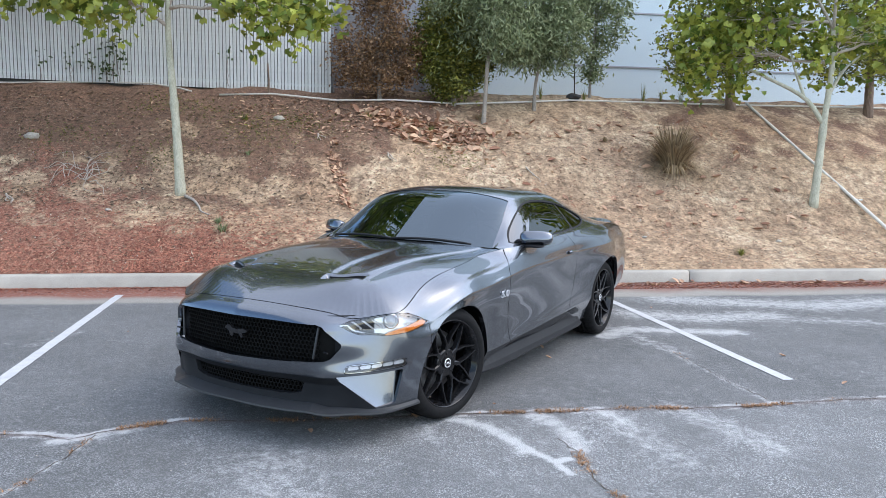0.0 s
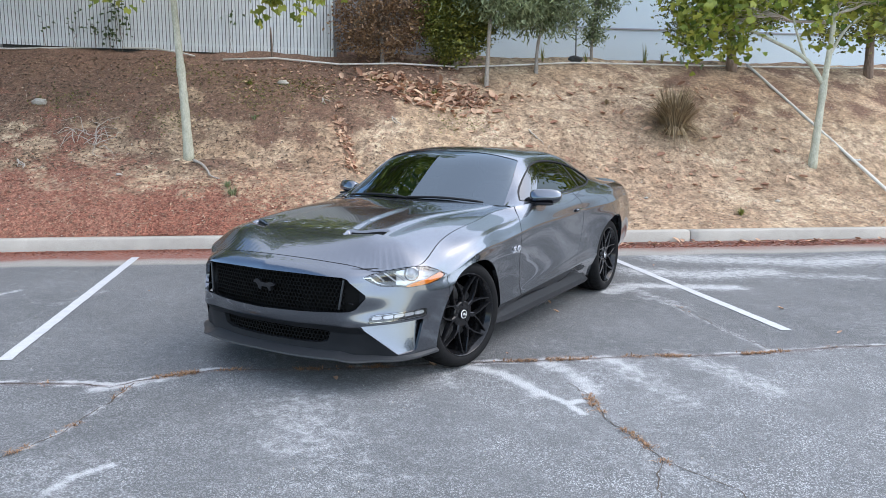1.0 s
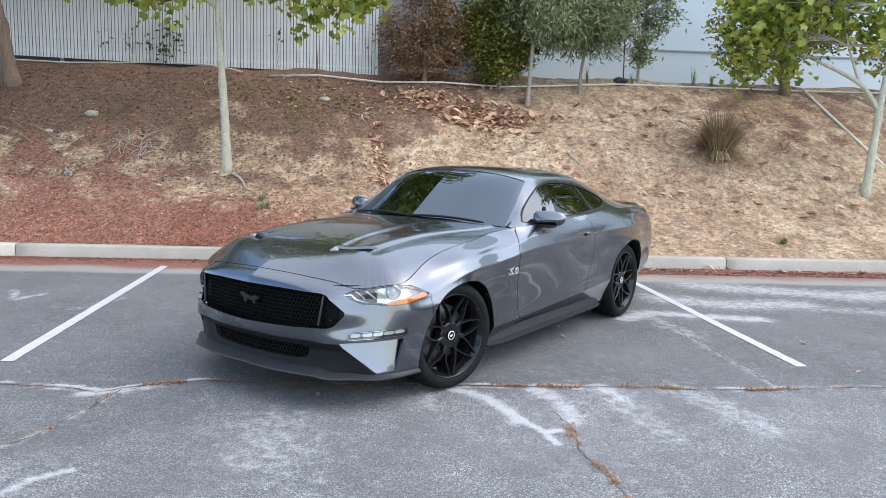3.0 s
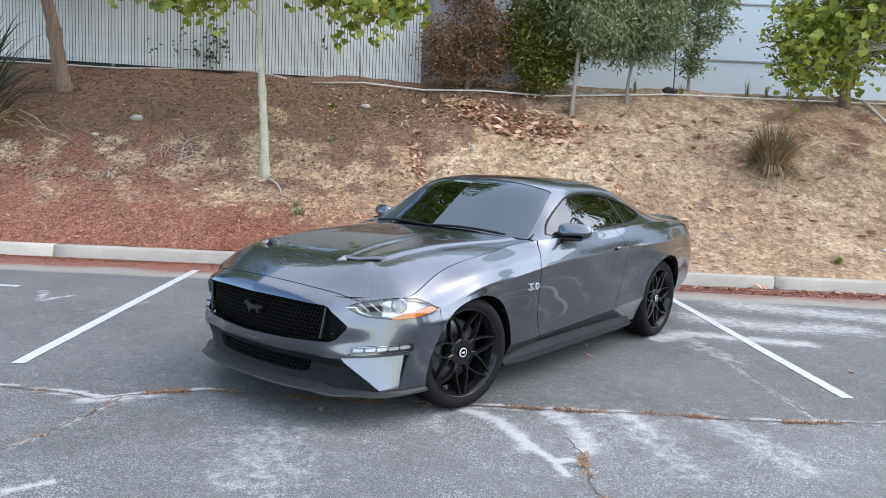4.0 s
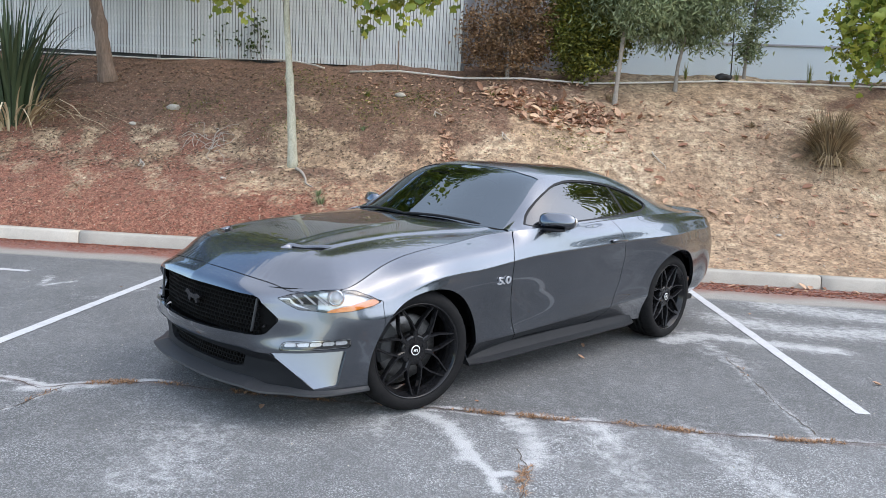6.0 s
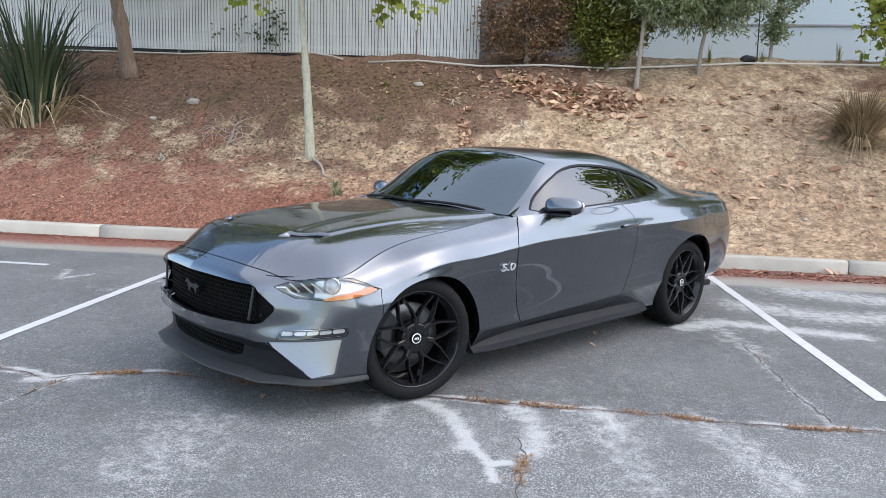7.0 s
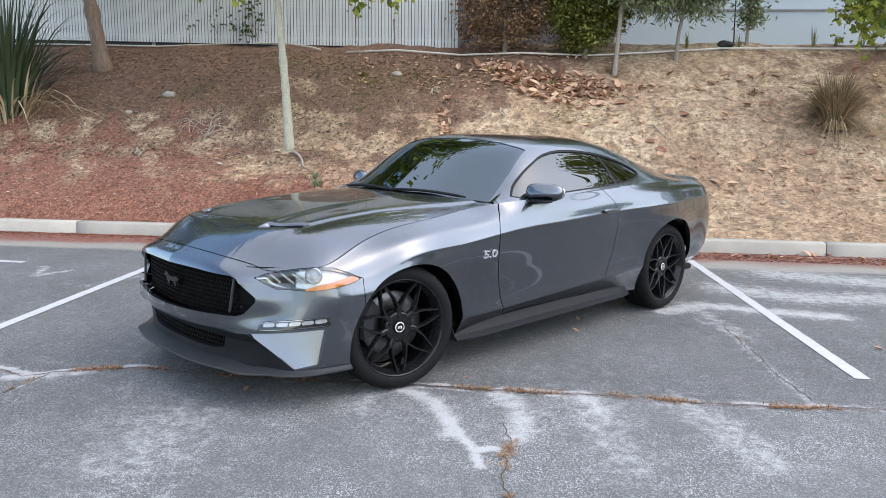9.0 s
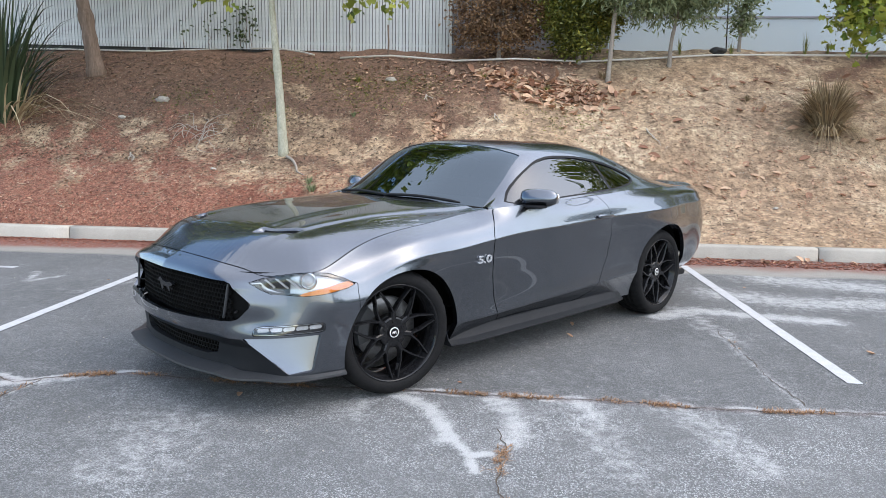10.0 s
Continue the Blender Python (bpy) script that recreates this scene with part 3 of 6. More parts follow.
# ---- the car: surfaces ----
def natural_cubic(t, p, q):
    """Values at q of the smoothest cubic through the points p at t."""
    t, p, q = np.asarray(t, float), np.asarray(p, float), np.asarray(q, float)
    n, h = len(t), np.diff(t)
    a, r = np.zeros((n, n)), np.zeros_like(p)
    a[0, 0] = a[-1, -1] = 1
    for i in range(1, n - 1):
        a[i, i - 1], a[i, i], a[i, i + 1] = h[i - 1], 2 * (h[i - 1] + h[i]), h[i]
        r[i] = 6 * ((p[i + 1] - p[i]) / h[i] - (p[i] - p[i - 1]) / h[i - 1])
    m = np.linalg.solve(a, r)
    i = np.clip(np.searchsorted(t, q) - 1, 0, n - 2)
    u, v, w = (q - t[i]), (t[i + 1] - q), h[i]
    if p.ndim > 1:
        u, v, w = u[:, None], v[:, None], w[:, None]
    return m[i] * v ** 3 / (6 * w) + m[i + 1] * u ** 3 / (6 * w) + (p[i] / w - m[i] * w / 6) * v + (p[i + 1] / w - m[i + 1] * w / 6) * u


def catmull(t, p, q):
    t, p, q = np.asarray(t, float), np.asarray(p, float), np.asarray(q, float)
    d = np.diff(p, axis=0) / np.diff(t).reshape(-1, *([1] * (p.ndim - 1)))
    m = np.concatenate([d[:1], (d[1:] + d[:-1]) / 2, d[-1:]])
    i = np.clip(np.searchsorted(t, q) - 1, 0, len(t) - 2)
    shape = (-1, *([1] * (p.ndim - 1)))
    h = (t[i + 1] - t[i]).reshape(shape)
    u = ((q - t[i]) / (t[i + 1] - t[i])).reshape(shape)
    return (2 * u ** 3 - 3 * u ** 2 + 1) * p[i] + (u ** 3 - 2 * u ** 2 + u) * h * m[i] + (3 * u ** 2 - 2 * u ** 3) * p[i + 1] + (u ** 3 - u ** 2) * h * m[i + 1]


def skin(net, nu, nv, creases=()):
    """A smooth surface through a net of points [level][station], tight at the creased levels: vertices and quads."""
    net = np.asarray(net, float)
    for k in sorted(creases, reverse=True):
        below, above = net[k] - (net[k] - net[k - 1]) * .17, net[k] + (net[k + 1] - net[k]) * .17
        net = np.concatenate([net[:k], below[None], net[k][None], above[None], net[k + 1:]])
    chord = np.linalg.norm(np.diff(net, axis=1), axis=2).mean(0)
    t = np.concatenate([[0], np.cumsum(chord)])
    q = np.linspace(0, t[-1], nu)
    rows = np.stack([natural_cubic(t, level, q) for level in net])
    up = np.linalg.norm(np.diff(net, axis=0), axis=2).mean(1)
    v = np.concatenate([[0], np.cumsum(up)])
    pts = catmull(v, rows, np.linspace(0, v[-1], nv))
    i = (np.arange(nv - 1)[:, None] * nu + np.arange(nu - 1)[None]).ravel()
    return pts.reshape(-1, 3), [tuple(f) for f in np.stack([i, i + 1, i + nu + 1, i + nu], 1)], pts


def inside(px, py, poly):
    """Distance to a polygon's outline, positive inside."""
    px, py = np.asarray(px), np.asarray(py)
    best, odd = np.full(px.shape, 1e9), np.zeros(px.shape, bool)
    for (ax, ay), (bx, by) in zip(poly, poly[1:] + poly[:1]):
        t = np.clip(((px - ax) * (bx - ax) + (py - ay) * (by - ay)) / ((bx - ax) ** 2 + (by - ay) ** 2 + 1e-12), 0, 1)
        best = np.minimum(best, np.hypot(px - ax - t * (bx - ax), py - ay - t * (by - ay)))
        cross = ((ay > py) != (by > py)) & (px < (bx - ax) * (py - ay) / (by - ay + 1e-12) + ax)
        odd ^= cross
    return np.where(odd, best, -best)


def rounded(poly, times=2):
    """The polygon with its corners cut again and again."""
    for _ in range(times):
        out = []
        for (ax, ay), (bx, by) in zip(poly, poly[1:] + poly[:1]):
            out += [(ax * .8 + bx * .2, ay * .8 + by * .2), (ax * .2 + bx * .8, ay * .2 + by * .8)]
        poly = out
    return poly


def clip(v, faces, keep):
    """The part of a mesh where keep(v) is positive, cut cleanly."""
    g = keep(v)
    v = [tuple(p) for p in v]
    made, out = {}, []

    def cut(a, b):
        key = (min(a, b), max(a, b))
        if key not in made:
            k = g[a] / (g[a] - g[b])
            made[key] = len(v)
            v.append(tuple(v[a][i] + (v[b][i] - v[a][i]) * k for i in range(3)))
        return made[key]

    pos = g > 0
    for f in faces:
        c = [pos[i] for i in f]
        if all(c):
            out.append(f)
        elif any(c):
            poly = []
            for a, b in zip(f, f[1:] + f[:1]):
                if pos[a]:
                    poly.append(a)
                if pos[a] != pos[b]:
                    poly.append(cut(a, b))
            if len(poly) > 2:
                out.append(tuple(poly))
    used = sorted({i for f in out for i in f})
    new_id = {a: i for i, a in enumerate(used)}
    return np.array([v[i] for i in used]), [tuple(new_id[i] for i in f) for f in out]


def mirrored(v, faces):
    return np.asarray(v) * (1, -1, 1), [f[::-1] for f in faces]


def both(v, faces):
    """The half with its mirror image, welded along the middle."""
    v = np.asarray(v)
    n = len(v)
    ids = [i if abs(p[1]) < 1e-4 else n + i for i, p in enumerate(v)]
    w = np.concatenate([v, v * (1, -1, 1)])
    return w, faces + [tuple(ids[i] for i in f)[::-1] for f in faces]


def vertex_normals(v, faces):
    n = np.zeros_like(v)
    for f in faces:
        a, b, c = v[f[0]], v[f[1]], v[f[2]]
        if len(f) > 3:
            m = np.cross(v[f[2]] - a, v[f[3]] - b)
        else:
            m = np.cross(b - a, c - a)
        for i in f:
            n[i] += m
    return n / (np.linalg.norm(n, axis=1, keepdims=True) + 1e-12)


def sheet(name, v, faces, material, parent, label="", fold=0.018, smooth=True):
    """A pressed sheet: the surface with its rims folded inwards."""
    v = np.asarray(v)
    nrm = vertex_normals(v, faces)
    if fold:
        count = {}
        for f in faces:
            for a, b in zip(f, f[1:] + f[:1]):
                count[(a, b)] = count.get((a, b), 0) + 1
        rim = [e for e in count if (e[1], e[0]) not in count]
        extra, new_faces, base = [], [], len(v)
        for a, b in rim:
            if abs(v[a][1]) < 1e-4 and abs(v[b][1]) < 1e-4:
                continue
            o = base + len(extra)
            extra += [v[a], v[b], v[b] - nrm[b] * fold, v[a] - nrm[a] * fold]
            new_faces.append((o + 1, o, o + 3, o + 2))
        if extra:
            v = np.concatenate([v, np.array(extra)])
            faces = list(faces) + new_faces
    me = mesh_of(name, v, faces, material, smooth)
    return piece(name, me, parent, label)


# Sections of the body side. Nose sections stand at a distance y from the middle and give (x, z); side sections stand at x and give (y, z).
NOSE = [(0.0, [(.80, .215), (.795, .27), (.80, .335), (.858, .395), (.872, .455), (.866, .56), (.858, .635), (.824, .700), (.752, .742)]),
        (.26, [(.79, .215), (.785, .27), (.79, .335), (.838, .393), (.850, .457), (.846, .56), (.838, .633), (.804, .693), (.734, .734)]),
        (.46, [(.745, .215), (.74, .27), (.745, .335), (.793, .39), (.808, .46), (.814, .56), (.810, .632), (.776, .682), (.702, .719)]),
        (.55, [(.715, .215), (.712, .27), (.722, .335), (.778, .39), (.782, .465), (.778, .56), (.768, .632), (.738, .673), (.670, .704)]),
        (.64, [(.655, .21), (.665, .27), (.680, .335), (.714, .39), (.694, .47), (.690, .555), (.662, .628), (.652, .662), (.632, .683)])]
CORNER = [(.75, [(.59, .195), (.60, .27), (.608, .335), (.614, .40), (.594, .47), (.572, .553), (.552, .628), (.548, .665), (.540, .697)])]
WING = [(.42, [(.825, .195), (.842, .27), (.852, .335), (.860, .40), (.868, .47), (.874, .553), (.862, .628), (.848, .672), (.816, .714)]),
        (.22, [(.862, .195), (.880, .27), (.893, .335), (.902, .40), (.908, .48), (.908, .565), (.885, .640), (.850, .718), (.786, .784)]),
        (.0, [(.875, .195), (.905, .27), (.920, .335), (.930, .41), (.936, .52), (.936, .64), (.922, .715), (.870, .790), (.766, .842)]),
        (-.40, [(.83, .195), (.862, .26), (.890, .32), (.892, .41), (.898, .54), (.912, .67), (.910, .745), (.864, .832), (.752, .887)]),
        (-.64, [(.80, .195), (.832, .25), (.880, .315), (.879, .40), (.889, .54), (.906, .68), (.906, .765), (.862, .850), (.735, .912)])]
FLANK = [(-.90, [(.785, .195), (.81, .25), (.873, .318), (.868, .40), (.878, .55), (.895, .70), (.900, .785), (.868, .872), (.826, .944)]),
         (-1.45, [(.79, .195), (.82, .26), (.880, .345), (.872, .43), (.876, .57), (.889, .72), (.898, .80), (.874, .885), (.834, .958)]),
         (-2.0, [(.80, .195), (.83, .27), (.887, .375), (.880, .46), (.884, .59), (.896, .74), (.904, .822), (.882, .905), (.842, .982)]),
         (-2.35, [(.82, .20), (.85, .28), (.900, .395), (.900, .48), (.906, .61), (.925, .75), (.925, .835), (.892, .922), (.840, .995)])]
TAIL = [(-2.72, [(.85, .21), (.88, .29), (.915, .405), (.932, .49), (.946, .62), (.950, .75), (.935, .85), (.885, .935), (.815, .995)]),
        (-3.15, [(.80, .30), (.83, .35), (.865, .42), (.880, .50), (.892, .62), (.892, .75), (.872, .86), (.822, .94), (.760, .985)]),
        (-3.5, [(.74, .34), (.77, .385), (.80, .445), (.815, .515), (.825, .62), (.822, .75), (.800, .86), (.755, .935), (.690, .975)])]
STERN = [(.55, [(-3.66, .36), (-3.70, .40), (-3.74, .455), (-3.76, .52), (-3.76, .62), (-3.74, .74), (-3.73, .85), (-3.74, .93), (-3.74, .97)]),
         (0.0, [(-3.80, .36), (-3.84, .40), (-3.89, .455), (-3.91, .52), (-3.90, .62), (-3.86, .74), (-3.84, .85), (-3.86, .93), (-3.87, .975)])]


def body_net():
    levels = []
    for k in range(9):
        row = [(s[k][0], y, s[k][1]) for y, s in NOSE + CORNER]
        row += [(x, s[k][0], s[k][1]) for x, s in WING + FLANK + TAIL]
        row += [(s[k][0], y, s[k][1]) for y, s in STERN]
        levels.append(row)
    return levels


# Cross-sections of the cabin, from the belt line up and over to the middle of the roof.
CABIN_FRONT = [[(-.80, .79, .930), (-.82, .765, .936), (-.835, .735, .940), (-.845, .70, .938), (-.81, .62, .945), (-.71, .35, .960), (-.665, 0, .966)],
               [(-1.06, .824, .944), (-1.07, .802, .972), (-1.08, .735, 1.040), (-1.09, .675, 1.088), (-1.065, .605, 1.112), (-.975, .33, 1.150), (-.935, 0, 1.160)],
               [(-1.42, .832, .956), (-1.40, .810, .988), (-1.37, .712, 1.130), (-1.335, .622, 1.222), (-1.30, .560, 1.254), (-1.235, .30, 1.298), (-1.21, 0, 1.308)]]
CABIN_REAR = [[(-1.75, .838, .974), (-1.75, .813, 1.003), (-1.75, .712, 1.140), (-1.75, .618, 1.245), (-1.74, .555, 1.283), (-1.73, .30, 1.330), (-1.72, 0, 1.340)],
              [(-2.15, .846, .984), (-2.15, .818, 1.010), (-2.15, .722, 1.125), (-2.15, .628, 1.218), (-2.15, .555, 1.265), (-2.15, .30, 1.318), (-2.15, 0, 1.328)],
              [(-2.55, .830, .994), (-2.55, .795, 1.015), (-2.55, .708, 1.072), (-2.55, .628, 1.128), (-2.55, .548, 1.182), (-2.55, .30, 1.240), (-2.55, 0, 1.250)],
              [(-2.95, .785, .990), (-2.95, .745, 1.003), (-2.95, .675, 1.022), (-2.95, .605, 1.048), (-2.95, .525, 1.080), (-2.95, .29, 1.118), (-2.95, 0, 1.128)],
              [(-3.30, .725, .980), (-3.30, .690, .984), (-3.30, .625, .988), (-3.30, .555, .993), (-3.30, .485, .996), (-3.30, .28, 1.002), (-3.30, 0, 1.005)]]
SIDE_GLASS = [(-.93, .950), (-1.4, .968), (-1.86, .990), (-2.2, 1.010), (-2.40, 1.036), (-2.49, 1.075), (-2.43, 1.115), (-2.25, 1.172), (-2.03, 1.216), (-1.82, 1.238), (-1.57, 1.240), (-1.39, 1.210), (-1.20, 1.130), (-1.04, 1.040)]
SCREEN = [(-.60, -.05), (-.60, 0), (-.66, .35), (-.79, .682), (-.842, .702), (-1.09, .652), (-1.31, .592), (-1.275, .50), (-1.235, .25), (-1.225, 0), (-1.225, -.05)]
BACKLIGHT = [(-2.28, -.05), (-2.28, .30), (-2.32, .47), (-2.42, .50), (-3.08, .52), (-3.14, .40), (-3.16, -.05)]
GRILLE = [(-.05, .668), (.30, .666), (.515, .660), (.545, .650), (.628, .558), (.628, .540), (.590, .482), (.565, .472), (.36, .460), (-.05, .452)]
LOW_GRILLE = [(-.05, .352), (.36, .350), (.42, .342), (.40, .282), (.34, .268), (-.05, .262)]
LAMP = [(-.095, .655), (0.0, .676), (.2, .694), (.346, .706), (.44, .700), (.53, .674), (.616, .638), (.56, .621), (.42, .602), (.28, .592), (.16, .598), (.06, .600), (-.01, .62)]
FOG = [(-.065, .402), (.40, .420), (.425, .430), (.425, .466), (.40, .470), (0.0, .450), (-.05, .440)]
FACET = [(-.135, .388), (.395, .408), (.335, .224), (.180, .213)]
DOOR_FRONT = [(-.885, .222), (-.80, .33), (-.768, .42), (-.740, .55), (-.727, .65), (-.724, .70), (-.733, .78), (-.755, .85), (-.80, .905), (-.835, .945), (-.85, 1.05)]
DOOR = DOOR_FRONT + [(-1.80, 1.05), (-1.86, .968), (-1.94, .890), (-1.965, .81), (-1.985, .71), (-1.955, .535), (-1.90, .43), (-1.83, .315), (-1.70, .268), (-1.5, .250), (-1.17, .238)]
FENDER = [(-.882, 0)] + [(x + .002, z) for x, z in DOOR_FRONT] + [(-.845, 1.1), (.52, 1.1), (.52, .72), (.256, .639), (.262, .60), (.262, 0)]


def hood_height(x, y, edge):
    """Height of the bonnet over the plan: a broad dome whose sides roll down to the wings."""
    a = np.abs(y)
    mid = catmull([-.9, -.7, -.4, 0, .2, .4, .5, .6, .65, .70, .752, .9], [.970, .962, .952, .930, .907, .875, .850, .818, .797, .772, .742, .65], x)
    side = catmull([-.9, -.64, -.4, 0, .22, .42, .54, .66, .9], [.935, .912, .887, .842, .784, .714, .697, .676, .63], x)
    power = np.interp(x, [-.4, 0, .2, .4], [3.9, 3.9, 4.8, 5.5])
    z = mid - (mid - side) * np.minimum(a / edge, 1.15) ** power
    ridge = np.interp(x, [-.75, -.45, -.1, .2, .55], [.66, .60, .545, .53, .52])
    z += .006 * smoothstep(.020, -.020, a - ridge) * smoothstep(.62, .45, x) - .004 * np.exp(-((a - ridge - .04) / .04) ** 2) * smoothstep(.6, .3, x)
    inner = np.interp(x, [-.5, -.1, .2, .43], [.22, .258, .27, .302])
    span = smoothstep(.46, .38, x) * smoothstep(-.55, .05, x)
    z -= .013 * span * smoothstep(inner, inner + .055, a) * smoothstep(ridge - .01, inner + .06, a)
    return z


def build_body(car):
    v, f, grid = skin(body_net(), 440, 96, (2, 6))
    # ring: wheel arches out
    arch = lambda p: np.minimum(np.hypot((p[:, 0] + .060) * .97, p[:, 2] - .300) - .375, np.hypot(p[:, 0] + 2.72, p[:, 2] - .345) - .380)
    v, f = clip(v, f, arch)
    u = lambda p: p[:, 1] - p[:, 0]
    # front bumper
    fender_sd = lambda p: inside(p[:, 0], p[:, 2], FENDER)
    front = lambda p: np.minimum(-fender_sd(p) - .0018, p[:, 0] + .2)
    bv, bf = clip(v, f, front)
    lamp_skin = clip(bv, bf, lambda p: np.minimum(inside(u(p), p[:, 2], LAMP) - .002, p[:, 0] - .1))
    fog_skin = clip(bv, bf, lambda p: np.minimum(inside(u(p), p[:, 2], FOG) - .003, p[:, 0] - .1))
    for poly in (LAMP, FOG, FACET):
        bv, bf = clip(bv, bf, lambda p: np.maximum(-inside(u(p), p[:, 2], poly), .1 - p[:, 0]))
    for poly in (GRILLE, LOW_GRILLE):
        bv, bf = clip(bv, bf, lambda p: -inside(p[:, 1], p[:, 2], poly))
    low = lambda p: np.minimum(.386 - p[:, 2], -.140 + (.388 - p[:, 2]) * 1.8 - u(p))
    sheet("front_bumper", *both(*clip(bv, bf, lambda p: -low(p))), PAINT, car, fold=.02)
    sheet("front_valance", *both(*clip(bv, bf, lambda p: low(p) - .001)), SKIRT, car, "dark satin valance round the lower grille", fold=.05)
    # fenders
    fv, ff = clip(v, f, lambda p: fender_sd(p) - .0018)
    fv, ff = clip(fv, ff, lambda p: np.maximum(-inside(u(p), p[:, 2], LAMP), .1 - p[:, 0]))
    lamp2 = clip(*clip(v, f, lambda p: fender_sd(p)), lambda p: np.minimum(inside(u(p), p[:, 2], LAMP) - .002, p[:, 0] - .1))
    lamp_all = np.concatenate([lamp_skin[0], lamp2[0]]), list(lamp_skin[1]) + [tuple(i + len(lamp_skin[0]) for i in q) for q in lamp2[1]]
    for q in (lambda *a: a, mirrored):
        sheet("front_fender", *q(fv, ff), PAINT, car, fold=.03)
    # doors
    dv, df = clip(v, f, lambda p: inside(p[:, 0], p[:, 2], DOOR) - .0022)
    for q in (lambda *a: a, mirrored):
        sheet("door", *q(dv, df), PAINT, car, fold=.02)
    # sides behind the doors, sills and tail in one pressing
    sv, sf = clip(v, f, lambda p: np.minimum(-inside(p[:, 0], p[:, 2], DOOR) - .0022, np.minimum(-fender_sd(p) - .0018, -.2 - p[:, 0])))
    sheet("quarter_panel", *both(sv, sf), PAINT, car, fold=.03)
    # bonnet
    top = grid[-1]
    rim = [tuple(p[:2]) for p in top if p[0] > -.80]
    xs, ys = np.linspace(-.86, .83, 270), np.linspace(0, .84, 134)
    gx, gy = np.meshgrid(xs, ys)
    edge_at = lambda x: catmull([-.9, -.64, -.4, 0, .22, .42, .6, .9], [.73, .735, .752, .766, .786, .812, .815, .80], x)
    hv = np.stack([gx.ravel(), gy.ravel(), hood_height(gx.ravel(), gy.ravel(), edge_at(gx.ravel()))], 1)
    k = len(xs)
    i = (np.arange(len(ys) - 1)[:, None] * k + np.arange(k - 1)[None]).ravel()
    hf = [tuple(q) for q in np.stack([i, i + 1, i + k + 1, i + k], 1)]
    rim3 = np.array([p for p in top if p[0] > -.80])[::3]
    miss = rim3[:, 2] - hood_height(rim3[:, 0], rim3[:, 1], edge_at(rim3[:, 0]))
    away = np.hypot(hv[:, None, 0] - rim3[None, :, 0], hv[:, None, 1] - rim3[None, :, 1])
    near = away.min(1)
    pull = np.exp(-((away - near[:, None]) / .035) ** 2)
    hv[:, 2] += (pull * miss).sum(1) / pull.sum(1) * np.exp(-(near / .11) ** 2)
    outline = [(p[0] - (.004 if p[1] < .6 else 0), p[1] - .004) for p in rim[::2]]
    outline = [(outline[0][0], -.05)] + outline + [(-.80, .725), (-.775, .69), (-.70, .50), (-.64, .25), (-.62, 0), (-.62, -.05)]
    hv, hf = clip(hv, hf, lambda p: inside(p[:, 0], p[:, 1], outline))
    vent = [(.504, .318), (.435, .312), (.328, .525), (.432, .540)]
    lip_a, lip_b = np.array(vent[1]), np.array(vent[2])
    across = np.array([lip_b[1] - lip_a[1], lip_a[0] - lip_b[0]]) / np.linalg.norm(lip_b - lip_a)
    depth = lambda p: np.clip(inside(p[:, 0], p[:, 1], vent) / .006, 0, 1) * .030 * np.clip(1 - ((p[:, :2] - lip_a) @ across) / .085, 0, 1)
    hv[:, 2] -= depth(hv)
    sheet("bonnet", *both(hv, hf), PAINT, car, fold=.02)
    for s in (1, -1):
        bm = bmesh.new()
        rows = []
        for t in np.linspace(.06, .94, 12):
            p = lip_a + (lip_b - lip_a) * t
            row = []
            for out, drop in ((.007, .012), (.012, .0225), (.034, .0175), (.034, .030)):
                q = p + across * out
                row.append(bm.verts.new((q[0], s * q[1], float(hood_height(q[:1], q[1:], np.array([.80]))[0]) - drop)))
            rows.append(row)
        for a, b in zip(rows, rows[1:]):
            for k in range(3):
                bm.faces.new((a[k], b[k], b[k + 1], a[k + 1]))
        part("vent_slot", bm, GRILLE_BLACK, car, "black slot of the bonnet vent", smooth=False)
    # cabin
    net = np.asarray(CABIN_FRONT + CABIN_REAR, float).transpose(1, 0, 2)
    cv, cf, _ = skin(net, 190, 110)
    side = rounded(SIDE_GLASS, 1)
    low = lambda p: np.minimum(inside(p[:, 0], p[:, 2], side), p[:, 1] - .5)
    screen = lambda p: np.minimum(inside(p[:, 0], p[:, 1], SCREEN), p[:, 2] - .9)
    back = lambda p: np.minimum(inside(p[:, 0], p[:, 1], BACKLIGHT), p[:, 2] - .9)
    rv, rf = clip(cv, cf, lambda p: -low(p))
    rv, rf = clip(rv, rf, lambda p: -screen(p))
    rv, rf = clip(rv, rf, lambda p: -back(p))
    sheet("cabin_shell", *both(rv, rf), PAINT, car, fold=.03)
    wv, wf = clip(cv, cf, lambda p: screen(p) - .001)
    wv = wv - vertex_normals(wv, wf) * .004
    sheet("windscreen", *both(wv, wf), GLASS_SCREEN, car, "dark tinted windscreen", fold=0).visible_shadow = False
    kv, kf = clip(cv, cf, lambda p: back(p) - .001)
    sheet("rear_window", *both(kv - vertex_normals(kv, kf) * .004, kf), GLASS_DARK, car, fold=0)
    gv, gf = clip(cv, cf, lambda p: low(p) - .007)
    gv = gv - vertex_normals(gv, gf) * .010
    pillar = lambda p: p[:, 0] - (-2.075 + .10 * (p[:, 2] - 1.0))
    tv, tf = clip(cv, cf, lambda p: low(p) + .003)
    tv, tf = clip(tv, tf, lambda p: .010 - low(p))
